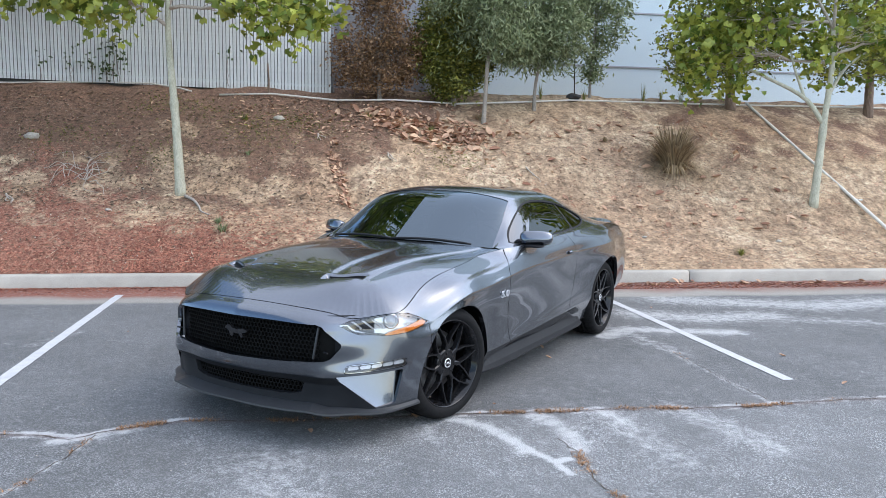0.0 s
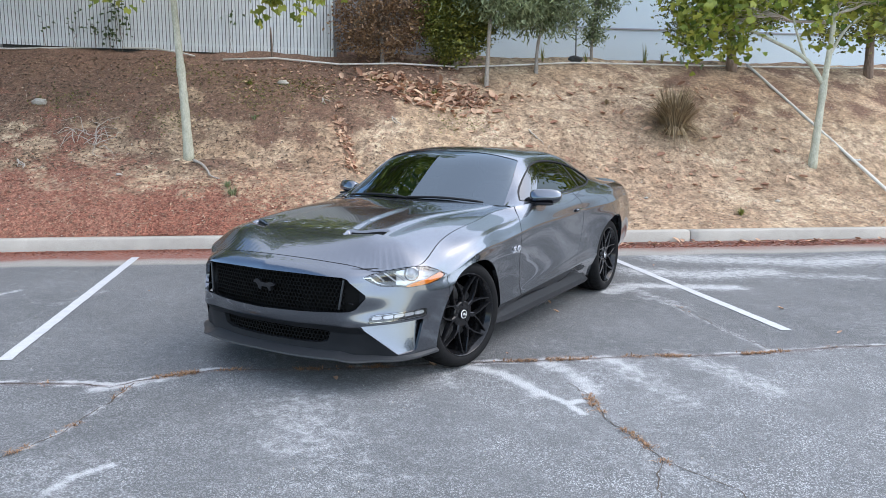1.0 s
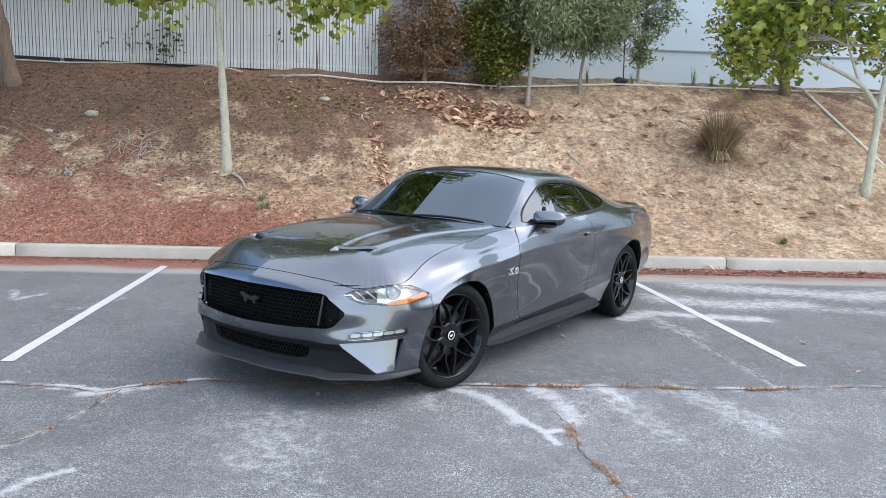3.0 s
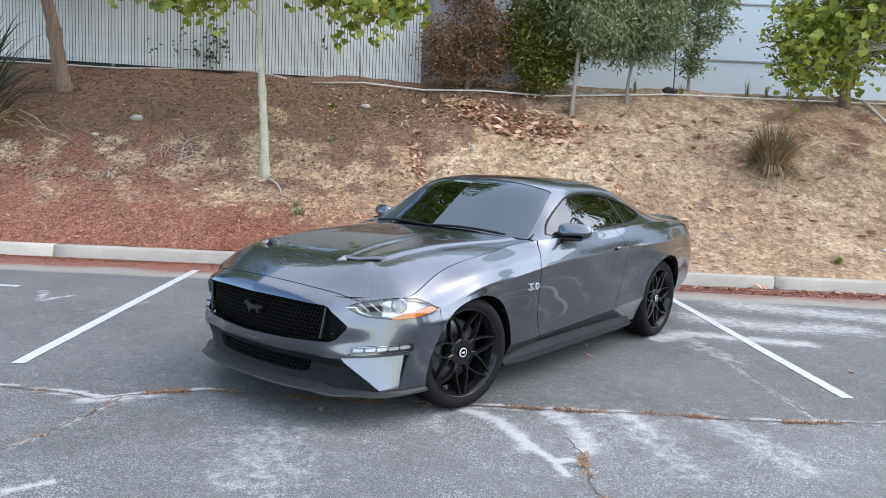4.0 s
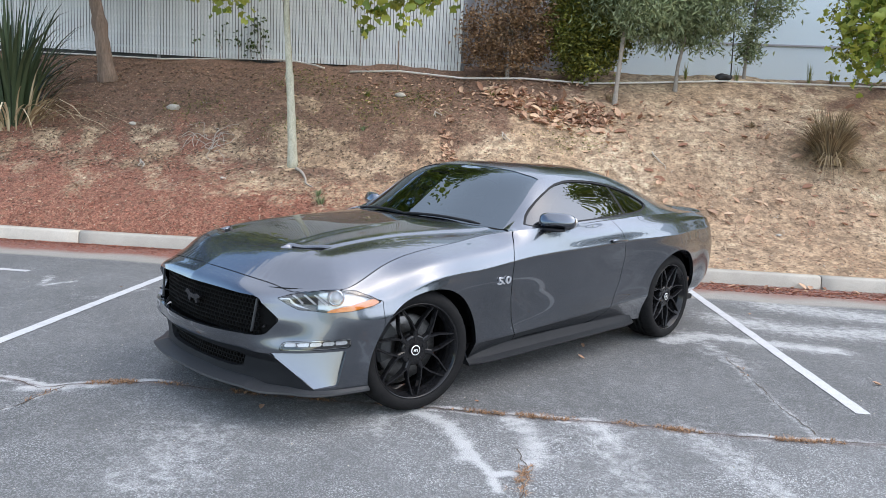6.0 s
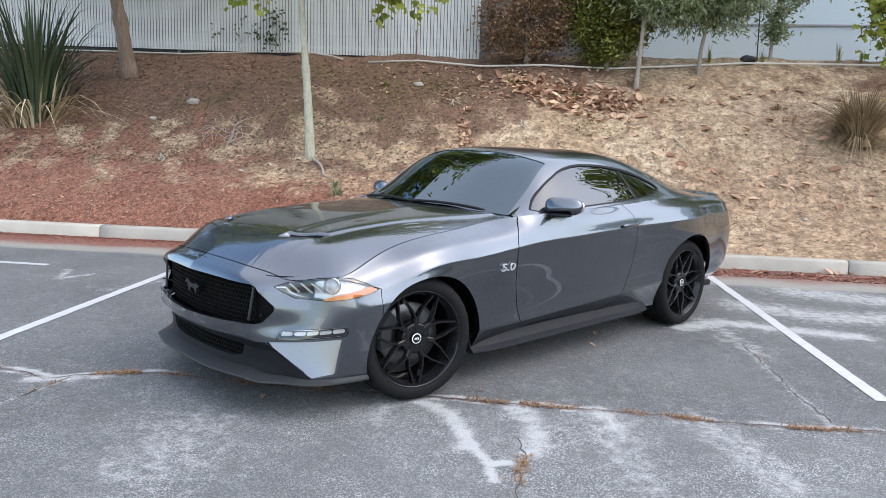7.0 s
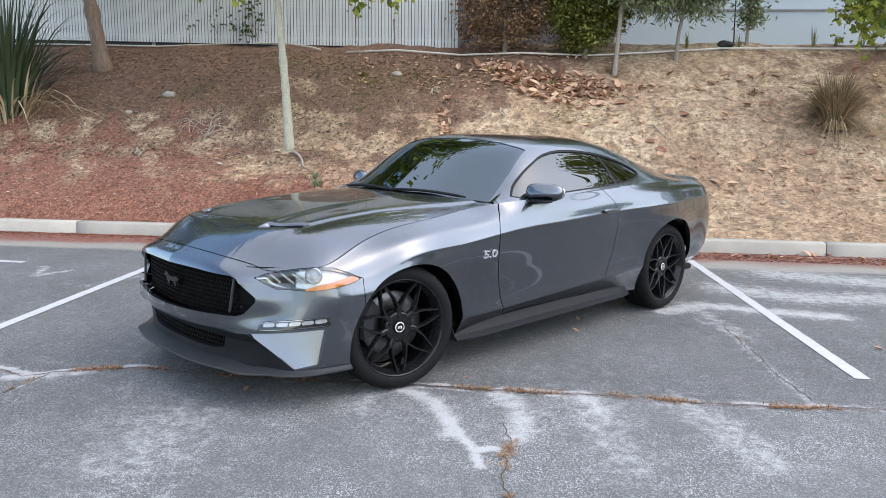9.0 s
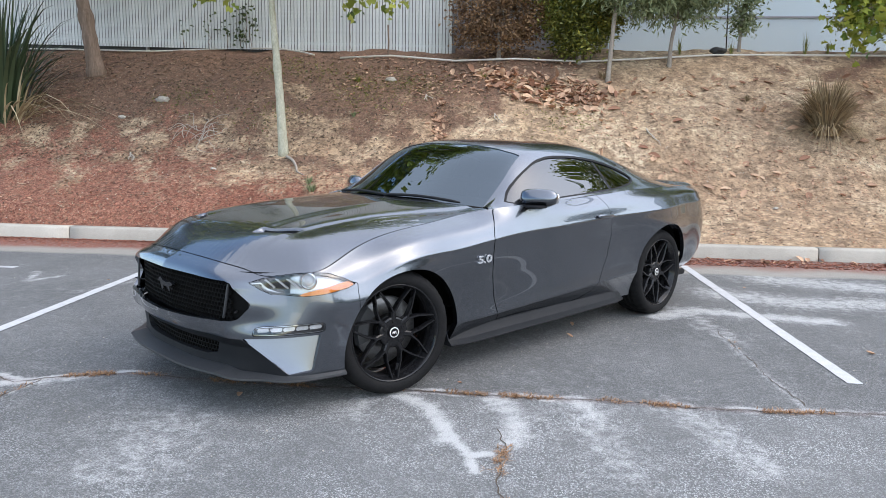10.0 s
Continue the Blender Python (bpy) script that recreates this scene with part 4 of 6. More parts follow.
    for q in (lambda *a: a, mirrored):
        sheet("door_window", *q(*clip(gv, gf, lambda p: pillar(p) - .012)), GLASS_DARK, car, "dark tinted door glass", fold=0)
        sheet("quarter_window", *q(*clip(gv, gf, lambda p: -pillar(p) - .012)), GLASS_DARK, car, "dark tinted quarter glass", fold=0)
        sheet("window_trim", *q(tv - vertex_normals(tv, tf) * .003, tf), TRIM, car, "black rubber window surround", fold=.012)
    pv, pf = clip(gv, gf, lambda p: .016 - np.abs(pillar(p)))
    for q in (lambda *a: a, mirrored):
        sheet("b_pillar", *q(pv, pf), TRIM, car, "gloss black pillar strip", fold=.01)
    # boot lid
    xs, ys = np.linspace(-3.88, -3.05, 70), np.linspace(0, .80, 60)
    gx, gy = np.meshgrid(xs, ys)
    z = .985 + .02 * smoothstep(-3.3, -3.1, gx) - .028 * (gy / .75) ** 3 - .012 * smoothstep(-3.1, -3.6, gx) + .022 * smoothstep(-3.55, -3.82, gx)
    lv = np.stack([gx.ravel(), gy.ravel(), z.ravel()], 1)
    k = len(xs)
    i = (np.arange(len(ys) - 1)[:, None] * k + np.arange(k - 1)[None]).ravel()
    rim = [tuple(p[:2]) for p in top if p[0] < -3.0]
    lv, lf = clip(lv, [tuple(q) for q in np.stack([i, i + 1, i + k + 1, i + k], 1)], lambda p: inside(p[:, 0], p[:, 1], [(-3.06, -.05)] + [(rim[0][0], rim[0][1])] + rim[1:] + [(rim[-1][0], -.05)]))
    sheet("boot_lid", *both(lv, lf), PAINT, car, fold=.03)
    return grid, lamp_all, fog_skin


CAR_POSE = pose(-.738, .451, 0, 0, 0, 238.6)
car = thing("car", "dark grey metallic two-door coupe with black wheels", "car", CAR_POSE)
BODY_GRID, LAMP_SKIN, FOG_SKIN = build_body(car)


# ---- the car: parts ----
def lathe(profile, segments, axis_flip=1):
    """Vertices and faces of a profile of (radius, depth) turned about the y axis."""
    verts, faces = [], []
    n = len(profile)
    for k in range(segments):
        a = 2 * math.pi * k / segments
        for r, d in profile:
            verts.append((r * math.cos(a), d, r * math.sin(a)))
    for k in range(segments):
        o, p = k * n, ((k + 1) % segments) * n
        for j in range(n - 1):
            faces.append((o + j, p + j, p + j + 1, o + j + 1))
    return verts, faces


def tyre_mesh():
    prof = [(.258, -.010), (.266, .003), (.274, .009), (.290, .012), (.306, .010), (.322, .001), (.332, -.012), (.3385, -.030), (.342, -.055), (.3425, -.072), (.334, -.074), (.334, -.082), (.343, -.084),
            (.3435, -.112), (.334, -.114), (.334, -.124), (.3435, -.126), (.343, -.154), (.334, -.156), (.334, -.164), (.3425, -.166), (.342, -.185), (.3385, -.21), (.332, -.228), (.322, -.243), (.29, -.255), (.262, -.245), (.255, -.23)]
    seg = 160
    v, f = lathe(prof, seg)
    n = len(prof)
    out = []
    for i, p in enumerate(v):
        k, j = divmod(i, n)
        r = math.hypot(p[0], p[2])
        if r > .3215 and (k + (j > 13) * 2) % 5 == 0 and j not in (5, 24):
            s = (r - .0075) / r
            p = (p[0] * s, p[1], p[2] * s)
        out.append(p)
    return mesh_of("tyre", out, [q[::-1] for q in f], RUBBER, True)


def bar_between(bm, a, b, width, depth, w2=None):
    """A tapered bar with bevelled upper edges from a to b; y is the depth axis."""
    a, b = Vector(a), Vector(b)
    d = (b - a).normalized()
    side = Vector((0, 1, 0)).cross(d).normalized()
    w2 = w2 or width
    rows = []
    for p, w in ((a, width), (b, w2)):
        rows.append([bm.verts.new(p + side * e * w / 2 + Vector((0, y, 0))) for e, y in ((-1, -depth), (-1, -.006), (-.55, 0), (.55, 0), (1, -.006), (1, -depth))])
    for j in range(6):
        bm.faces.new((rows[0][j], rows[0][(j + 1) % 6], rows[1][(j + 1) % 6], rows[1][j]))
    bm.faces.new(rows[0][::-1])
    bm.faces.new(rows[1])


TYRE = tyre_mesh()


def build_wheel(car, x, side, steer):
    """A black seven-spoke split wheel; its outer face looks along +y before it is turned."""
    m = pose(x, side * .874, .337, 0, 0, (0 if side > 0 else 180) + steer) @ Matrix.Scale(.982, 4)
    barrel = [(.250, -.235), (.252, -.20), (.238, -.17), (.234, -.05), (.240, -.03), (.250, -.016), (.256, -.002), (.262, .005), (.266, .003), (.265, -.012)]
    v, f = lathe(barrel, 96)
    wheel = piece("wheel", mesh_of("wheel", v, f, GLOSS_BLACK, True), car, "gloss black alloy wheel", m)
    piece("tyre", TYRE, wheel, "black low-profile rubber tyre")
    hub = [(.0, -.036), (.030, -.036), (.060, -.028), (.078, -.028), (.086, -.036), (.088, -.10), (.0, -.10)]
    v, f = lathe(hub, 48)
    piece("hub", mesh_of("hub", v, f, GLOSS_BLACK, True), wheel)
    for k in range(7):
        a = math.radians(90 + k * 360 / 7)
        bm = bmesh.new()
        polar = lambda r, t, y: (r * math.cos(t), y, r * math.sin(t))
        bar_between(bm, polar(.066, a, -.026), polar(.118, a, -.020), .034, .04, .026)
        for e in (-1, 1):
            bar_between(bm, polar(.108, a + e * .03, -.021), polar(.165, a + e * .20, -.016), .015, .036, .013)
            bar_between(bm, polar(.163, a + e * .195, -.0165), polar(.250, a + e * .385, -.008), .013, .032, .012)
        bmesh.ops.recalc_face_normals(bm, faces=bm.faces)
        part("spoke", bm, GLOSS_BLACK, wheel, smooth=False)
    v, f = lathe([(.0, -.020), (.024, -.020), (.029, -.023), (.030, -.040)], 32)
    piece("cap", mesh_of("cap", v, f, GLOSS_BLACK, True), wheel, "black centre cap with a white mark")
    v, f = lathe([(.0235, -.0195), (.0255, -.0185), (.0280, -.0215)], 32)
    piece("cap_ring", mesh_of("cap_ring", v, f, WHITE_MARK, True), wheel, "thin white ring on the cap")
    bm = bmesh.new()
    for at, size, tilt in (((-.009, 0, 0), (.004, .002, .016), .3), ((.0, 0, .003), (.016, .002, .004), 0), ((.001, 0, -.003), (.004, .002, .010), .2), ((.010, 0, -.001), (.004, .002, .013), -.35)):
        bmesh.ops.create_cube(bm, size=1, matrix=Matrix.Translation((at[0], -.0195, at[2])) @ Matrix.Rotation(tilt, 4, "Y") @ Matrix.Diagonal((*size, 1)))
    part("cap_mark", bm, WHITE_MARK, wheel, "white mark on the cap", smooth=False)
    nut, nf = lathe([(.0, -.016), (.007, -.016), (.009, -.019), (.0095, -.04)], 6)
    nut = mesh_of("wheel_nut", nut, nf, GLOSS_BLACK)
    for k in range(5):
        a = math.radians(90 + 72 * k)
        piece("wheel_nut", nut, wheel, m=pose(.0575 * math.cos(a), -.008, .0575 * math.sin(a)))
    v, f = lathe([(.07, -.118), (.075, -.112), (.178, -.112), (.182, -.118), (.182, -.140), (.07, -.14)], 64)
    piece("brake_disc", mesh_of("brake_disc", v, f, STEEL, True), wheel, "grey steel brake disc")
    bm = bmesh.new()
    t0 = math.radians(15 if side > 0 else 165)
    rows = []
    for k in range(9):
        t = t0 + math.radians(-34 + 68 * k / 8)
        rows.append([bm.verts.new((r * math.cos(t), y, r * math.sin(t))) for r, y in ((.115, -.10), (.125, -.082), (.185, -.082), (.20, -.10), (.20, -.16), (.115, -.16))])
    for a, b in zip(rows, rows[1:]):
        for j in range(6):
            bm.faces.new((a[j], a[(j + 1) % 6], b[(j + 1) % 6], b[j]))
    bm.faces.new(rows[0][::-1])
    bm.faces.new(rows[-1])
    bmesh.ops.recalc_face_normals(bm, faces=bm.faces)
    part("brake_caliper", bm, SATIN, wheel, "dark grey brake caliper", smooth=False)


for x, steer in ((-.002, -11.0), (-2.72, 0)):
    for side in (1, -1):
        build_wheel(car, x, side, steer)


def build_wheel_wells(car):
    for x in (0, -2.72):
        for side in (1, -1):
            bm = bmesh.new()
            rows = []
            for k in range(33):
                a = math.radians(-12 + 204 * k / 32)
                rows.append([bm.verts.new((x + .40 * math.cos(a), side * y, .343 + .40 * math.sin(a))) for y in (.82, .78, .52)])
            hub = bm.verts.new((x, side * .52, .343))
            for a, b in zip(rows, rows[1:]):
                for j in range(2):
                    bm.faces.new((a[j], b[j], b[j + 1], a[j + 1]))
                bm.faces.new((a[2], b[2], hub))
            part("wheel_well", bm, GRILLE_BLACK, car, "black wheel arch liner")
    part("underbody", box_bm((4.1, 1.30, .05), (-1.55, 0, .21), .02), TRIM, car, "black underbody", smooth=False)
    # Black box fills the engine bay so that the openings look shaded.
    part("engine_bay", box_bm((.55, 1.25, .42), (.40, 0, .44), .04), TRIM, car, "black box standing in for the shade behind the grille", smooth=False)


build_wheel_wells(car)


def honeycomb(bm, y0, y1, z0, z1, cell, keep, xof, bar=.0035, deep=.014):
    """Hexagonal bars over a stretch of the nose, where keep(y, z) holds."""
    h = cell * .62
    rows = int((z1 - z0) / (h * 1.5)) + 2
    cols = int((y1 - y0) / cell) + 2
    seen = set()
    for r in range(rows):
        for c in range(cols):
            cy, cz = y0 + (c + .5 * (r % 2)) * cell, z0 + r * h * 1.5
            ring = [(cy + cell / 2 * sx, cz + h * sz) for sx, sz in ((0, 1), (1, .5), (1, -.5), (0, -1), (-1, -.5), (-1, .5))]
            for (ay, az), (by, bz) in zip(ring, ring[1:] + ring[:1]):
                my, mz = (ay + by) / 2, (az + bz) / 2
                key = (round(my, 3), round(mz, 3))
                if key in seen or not keep(my, mz):
                    continue
                seen.add(key)
                d = Vector((by - ay, bz - az)).normalized()
                o = []
                for (y, z) in ((ay, az), (by, bz)):
                    for e in (-1, 1):
                        yy, zz = y - d.y * bar * e, z + d.x * bar * e
                        o.append((bm.verts.new((xof(yy), yy, zz)), bm.verts.new((xof(yy) - deep, yy, zz))))
                (a0, a1), (b0, b1), (c0, c1), (d0, d1) = o
                for q in ((a0, b0, d0, c0), (a0, c0, c1, a1), (b1, d1, d0, b0)):
                    bm.faces.new(q)


def nose_x(y, inset):
    return float(np.interp(abs(y), [0, .26, .46, .55, .64, .75], [.868, .848, .812, .775, .694, .60])) - inset


def build_face(car):
    sd = lambda y, z, poly: float(inside(np.array([abs(y)]), np.array([z]), poly)[0])
    bm = bmesh.new()
    honeycomb(bm, -.56, .56, .44, .69, .024, lambda y, z: sd(y, z, GRILLE) > -.012 and abs(y) < .50, lambda y: nose_x(y, .065), .0022)
    bmesh.ops.recalc_face_normals(bm, faces=bm.faces)
    part("grille", bm, GRILLE_BLACK, car, "black honeycomb radiator grille", smooth=False)
    bm = bmesh.new()
    honeycomb(bm, -.45, .45, .25, .37, .024, lambda y, z: sd(y, z, LOW_GRILLE) > -.01, lambda y: nose_x(y, .09), .003)
    part("lower_grille", bm, GRILLE_BLACK, car, "black honeycomb lower grille", smooth=False)
    # Black sheets take the place of the shade deep inside both openings.
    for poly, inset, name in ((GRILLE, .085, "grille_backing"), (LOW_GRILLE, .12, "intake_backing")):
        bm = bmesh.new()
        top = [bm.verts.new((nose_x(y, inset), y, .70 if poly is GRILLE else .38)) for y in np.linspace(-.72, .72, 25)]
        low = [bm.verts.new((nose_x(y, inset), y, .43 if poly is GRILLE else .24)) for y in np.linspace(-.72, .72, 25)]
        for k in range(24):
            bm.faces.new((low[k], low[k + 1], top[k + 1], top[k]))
        part(name, bm, GRILLE_BLACK, car, "black sheet standing in for the shaded void behind the grille")
    for s in (1, -1):
        bm = box_bm((.012, .010, .17), (0, 0, 0), .003)
        part("grille_bar", bm, SATIN, car, "upright black bar in the grille", m=pose(nose_x(.50, .035), s * .505, .56, 0, -6, 0) @ pose(0, 0, 0, -8 * s, 0, 0))
        bm = box_bm((.010, .08, .008), (0, 0, 0), .003)
        part("grille_fin", bm, TRIM, car, "thin black fin in the grille corner", m=pose(nose_x(.555, .04), s * .545, .508, 8 * s, 0, -35 * s))
    # running horse badge as a plain dark shape
    shape = [(-.085, .012), (-.05, .022), (-.01, .014), (.03, .018), (.05, .034), (.072, .030), (.09, .012), (.068, .010), (.055, -.004), (.045, -.026), (.03, -.030), (.022, -.008), (-.02, -.010), (-.035, -.030), (-.05, -.026), (-.045, -.004), (-.07, .002)]
    bm = bmesh.new()
    fr = [bm.verts.new((.012, -a, b)) for a, b in shape]
    bk = [bm.verts.new((-.006, -a, b)) for a, b in shape]
    bm.faces.new(fr)
    for k in range(len(shape)):
        n = (k + 1) % len(shape)
        bm.faces.new((fr[k], bk[k], bk[n], fr[n]))
    bmesh.ops.recalc_face_normals(bm, faces=bm.faces)
    part("nose_badge", bm, EMBLEM, car, "dark metal animal-shaped badge", m=pose(nose_x(0, .048), 0, .572), smooth=False)


build_face(car)


def offset_sheet(v, f, by, away=(0, 0, 0)):
    v = np.asarray(v)
    return v - vertex_normals(v, f) * by + np.array(away), f


def build_lamps(car):
    u = lambda p: p[:, 1] - p[:, 0]
    for q in (lambda *a: a, mirrored):
        lamp = sheet("headlight", *q(*offset_sheet(*LAMP_SKIN, .002)), GLASS_LAMP, car, "clear headlight with an amber marker", fold=0)
        lamp.visible_shadow = False
        hv, hf = offset_sheet(*LAMP_SKIN, .035)
        sheet("lamp_housing", *q(hv, hf), REFLECTOR, lamp, "bright reflector housing", fold=0)
        strip = [(.22, .580), (.27, .606), (.36, .622), (.46, .640), (.56, .656), (.63, .64), (.56, .61), (.42, .585)]
        av, af = clip(*LAMP_SKIN, lambda p: inside(u(p), p[:, 2], strip))
        sheet("amber_marker", *q(*offset_sheet(av, af, .008)), AMBER, lamp, "amber side reflector", fold=.01)
        brow = [(-.12, .645), (-.04, .648), (.02, .622), (.10, .610), (.22, .606), (.27, .598), (.25, .58), (.0, .59)]
        av, af = clip(*LAMP_SKIN, lambda p: inside(u(p), p[:, 2], brow))
        sheet("lamp_bezel", *q(*offset_sheet(av, af, .012)), TRIM, lamp, "black lower bezel", fold=.01)
        for k in range(3):
            line = [(.0 + .075 * k, .675), (.018 + .075 * k, .678), (.092 + .085 * k, .628), (.076 + .085 * k, .625)]
            av, af = clip(*LAMP_SKIN, lambda p: inside(u(p), p[:, 2], line))
            if af:
                sheet("light_bar", *q(*offset_sheet(av, af, .014)), DRL, lamp, "milky running-light bar", fold=.008)
        s = 1 if q is not mirrored else -1
        near = LAMP_SKIN[0][np.argmin(np.hypot(u(LAMP_SKIN[0]) - .30, LAMP_SKIN[0][:, 2] - .662))]
        at = Vector((near[0] - .025, (near[1] - .018), near[2]))
        m = pose(at.x, s * at.y, at.z, 0, 0, -s * 48)
        ring, rf = lathe([(.040, -.004), (.043, .004), (.036, .010), (.030, .004), (.028, -.02)], 40)
        piece("projector_ring", mesh_of("projector_ring", ring, rf, CHROME, True), lamp, "bright ring round the projector", m)
        dome, df = lathe([(.0, .010), (.012, .008), (.022, .002), (.027, -.008), (.028, -.02)], 32)
        piece("projector", mesh_of("projector", dome, df, DRL, True), lamp, "round projector lens", m)
        fog = sheet("fog_light", *q(*offset_sheet(*FOG_SKIN, .002)), GLASS_LAMP, car, "slim clear fog light bar", fold=0)
        fog.visible_shadow = False
        sheet("fog_housing", *q(*offset_sheet(*FOG_SKIN, .022)), TRIM, fog, "black fog light housing", fold=0)
        for k in range(5):
            cell = [(-.03 + .088 * k, .422 + .0034 * k), (.052 + .088 * k, .4255 + .0034 * k), (.052 + .088 * k, .443 + .0034 * k), (-.03 + .088 * k, .4395 + .0034 * k)]
            av, af = clip(*FOG_SKIN, lambda p: inside(u(p), p[:, 2], cell))
            if af:
                sheet("lamp_cell", *q(*offset_sheet(av, af, .006)), DRL, fog, "milky lamp cell", fold=.012)
        rim = clip(*FOG_SKIN, lambda p: .0045 - inside(u(p), p[:, 2], FOG))
        sheet("fog_rim", *q(*offset_sheet(*rim, .004)), CHROME, fog, "thin bright rim", fold=.006)


build_lamps(car)


def surface_point(uu, z):
    """The place on the front corner with y - x = uu at the height z."""
    p = BODY_GRID.reshape(-1, 3)
    p = p[(p[:, 0] > .15) & (p[:, 1] > .2)]
    return Vector(p[np.argmin(np.hypot(p[:, 1] - p[:, 0] - uu, p[:, 2] - z))])


def build_facets(car):
    """The sloping pockets under the fog lights."""
    out = Vector((.70, .71, 0))
    a, b, c, d = [surface_point(*p) for p in ((-.145, .392), (.405, .414), (.342, .218), (.178, .206))]
    a, b, c, d = a - out * .010, b - out * .060, c - out * .012, d - out * .002
    for s in (1, -1):
        bm = bmesh.new()
        n = 10
        grid = [[bm.verts.new(((p := (a.lerp(b, i / n)).lerp(d.lerp(c, i / n), j / n)).x, s * p.y, p.z)) for i in range(n + 1)] for j in range(n + 1)]
        for j in range(n):
            for i in range(n):
                q = (grid[j][i], grid[j + 1][i], grid[j + 1][i + 1], grid[j][i + 1])
                bm.faces.new(q if s > 0 else q[::-1])
        part("bumper_facet", bm, PAINT, car, "smooth grey facet below the fog light")


build_facets(car)


def swept(path, profile, side=1):
    """Sweeps a profile of (out, up) along a path of (x, y, z, outward x, outward y)."""
    verts, faces = [], []
    n = len(profile)
    for x, y, z, ox, oy in path:
        for o, h in profile:
            verts.append((x + ox * o, side * (y + oy * o), z + h))
    for i in range(len(path) - 1):
        for j in range(n):
            k = (j + 1) % n
            q = (i * n + j, (i + 1) * n + j, (i + 1) * n + k, i * n + k)
            faces.append(q if side > 0 else q[::-1])
    ends = [tuple(range(n))[::-1], tuple((len(path) - 1) * n + j for j in range(n))]
    return verts, faces + [e if side > 0 else e[::-1] for e in ends]


def build_aero(car):
    base = [p for p in BODY_GRID[0] if p[0] > .30]
    pts = np.array(base)[::3]
    tang = np.gradient(pts[:, :2], axis=0)
    tang /= np.linalg.norm(tang, axis=1, keepdims=True)
    outs = np.stack([tang[:, 1] * 1, -tang[:, 0]], 1)
    outs *= np.sign(outs[:, :1] + 1e-9)
    outs[0] = (1, 0)
    path = []
    for i, p in enumerate(pts):
        y = p[1]
        grow = np.interp(y, [0, .42, .50, .58, .66, .80, .9], [.082, .088, .086, .066, .045, .028, .012])
        base_z = np.interp(y, [0, .48, .56, .8, .9], [.200, .200, .184, .182, .184])
        path.append((p[0] - outs[i][0] * .03, p[1] - outs[i][1] * .03, base_z, outs[i][0] * (grow + .03) / .08, outs[i][1] * (grow + .03) / .08))
    full = [(x, -y, z, ox, -oy) for x, y, z, ox, oy in path[:0:-1]] + path
    prof = [(0, 0), (.078, 0), (.08, .004), (.079, .012), (.06, .018), (.03, .028), (0, .034)]
    v, f = swept(full, prof)
    bm = bmesh.new()
    me = mesh_of("front_splitter", v, f, SATIN, False)
    bm.from_mesh(me)
    bmesh.ops.recalc_face_normals(bm, faces=bm.faces)
    part("front_splitter", bm, SATIN, car, "dark satin front lip spoiler", smooth=False)
    for s in (1, -1):
        path = []
        for k in range(30):
            x = -.43 - 1.80 * k / 29
            e = math.sin(math.pi * min(1, (k + .4) / 4) / 2) * math.sin(math.pi * min(1, (29.4 - k) / 3) / 2)
            path.append((x, .80, .178 + .012 * k / 29, 0, .6 + .4 * e))
        v, f = swept(path, [(0, 0), (.085, -.002), (.090, .003), (.088, .010), (.055, .028), (.02, .075), (0, .08)], s)
        bm = bmesh.new()
        bm.from_mesh(mesh_of("side_skirt", v, f, SKIRT, False))
        bmesh.ops.recalc_face_normals(bm, faces=bm.faces)
        part("side_skirt", bm, SKIRT, car, "dark satin side skirt", smooth=False)


build_aero(car)


def rounded_lump(at, size, turn, power=3.2, squash=None):
    """A rounded box as a superellipsoid."""
    bm = bmesh.new()
    bmesh.ops.create_uvsphere(bm, u_segments=36, v_segments=20, radius=1)
    for w in bm.verts:
        c = w.co
        k = (abs(c.x) ** power + abs(c.y) ** power + abs(c.z) ** power) ** (-1 / power)
        w.co = c * k
        if squash:
            w.co = squash(w.co)
    bmesh.ops.transform(bm, matrix=Matrix.Translation(at) @ turn @ Matrix.Diagonal((*size, 1)), verts=bm.verts)
    return bm


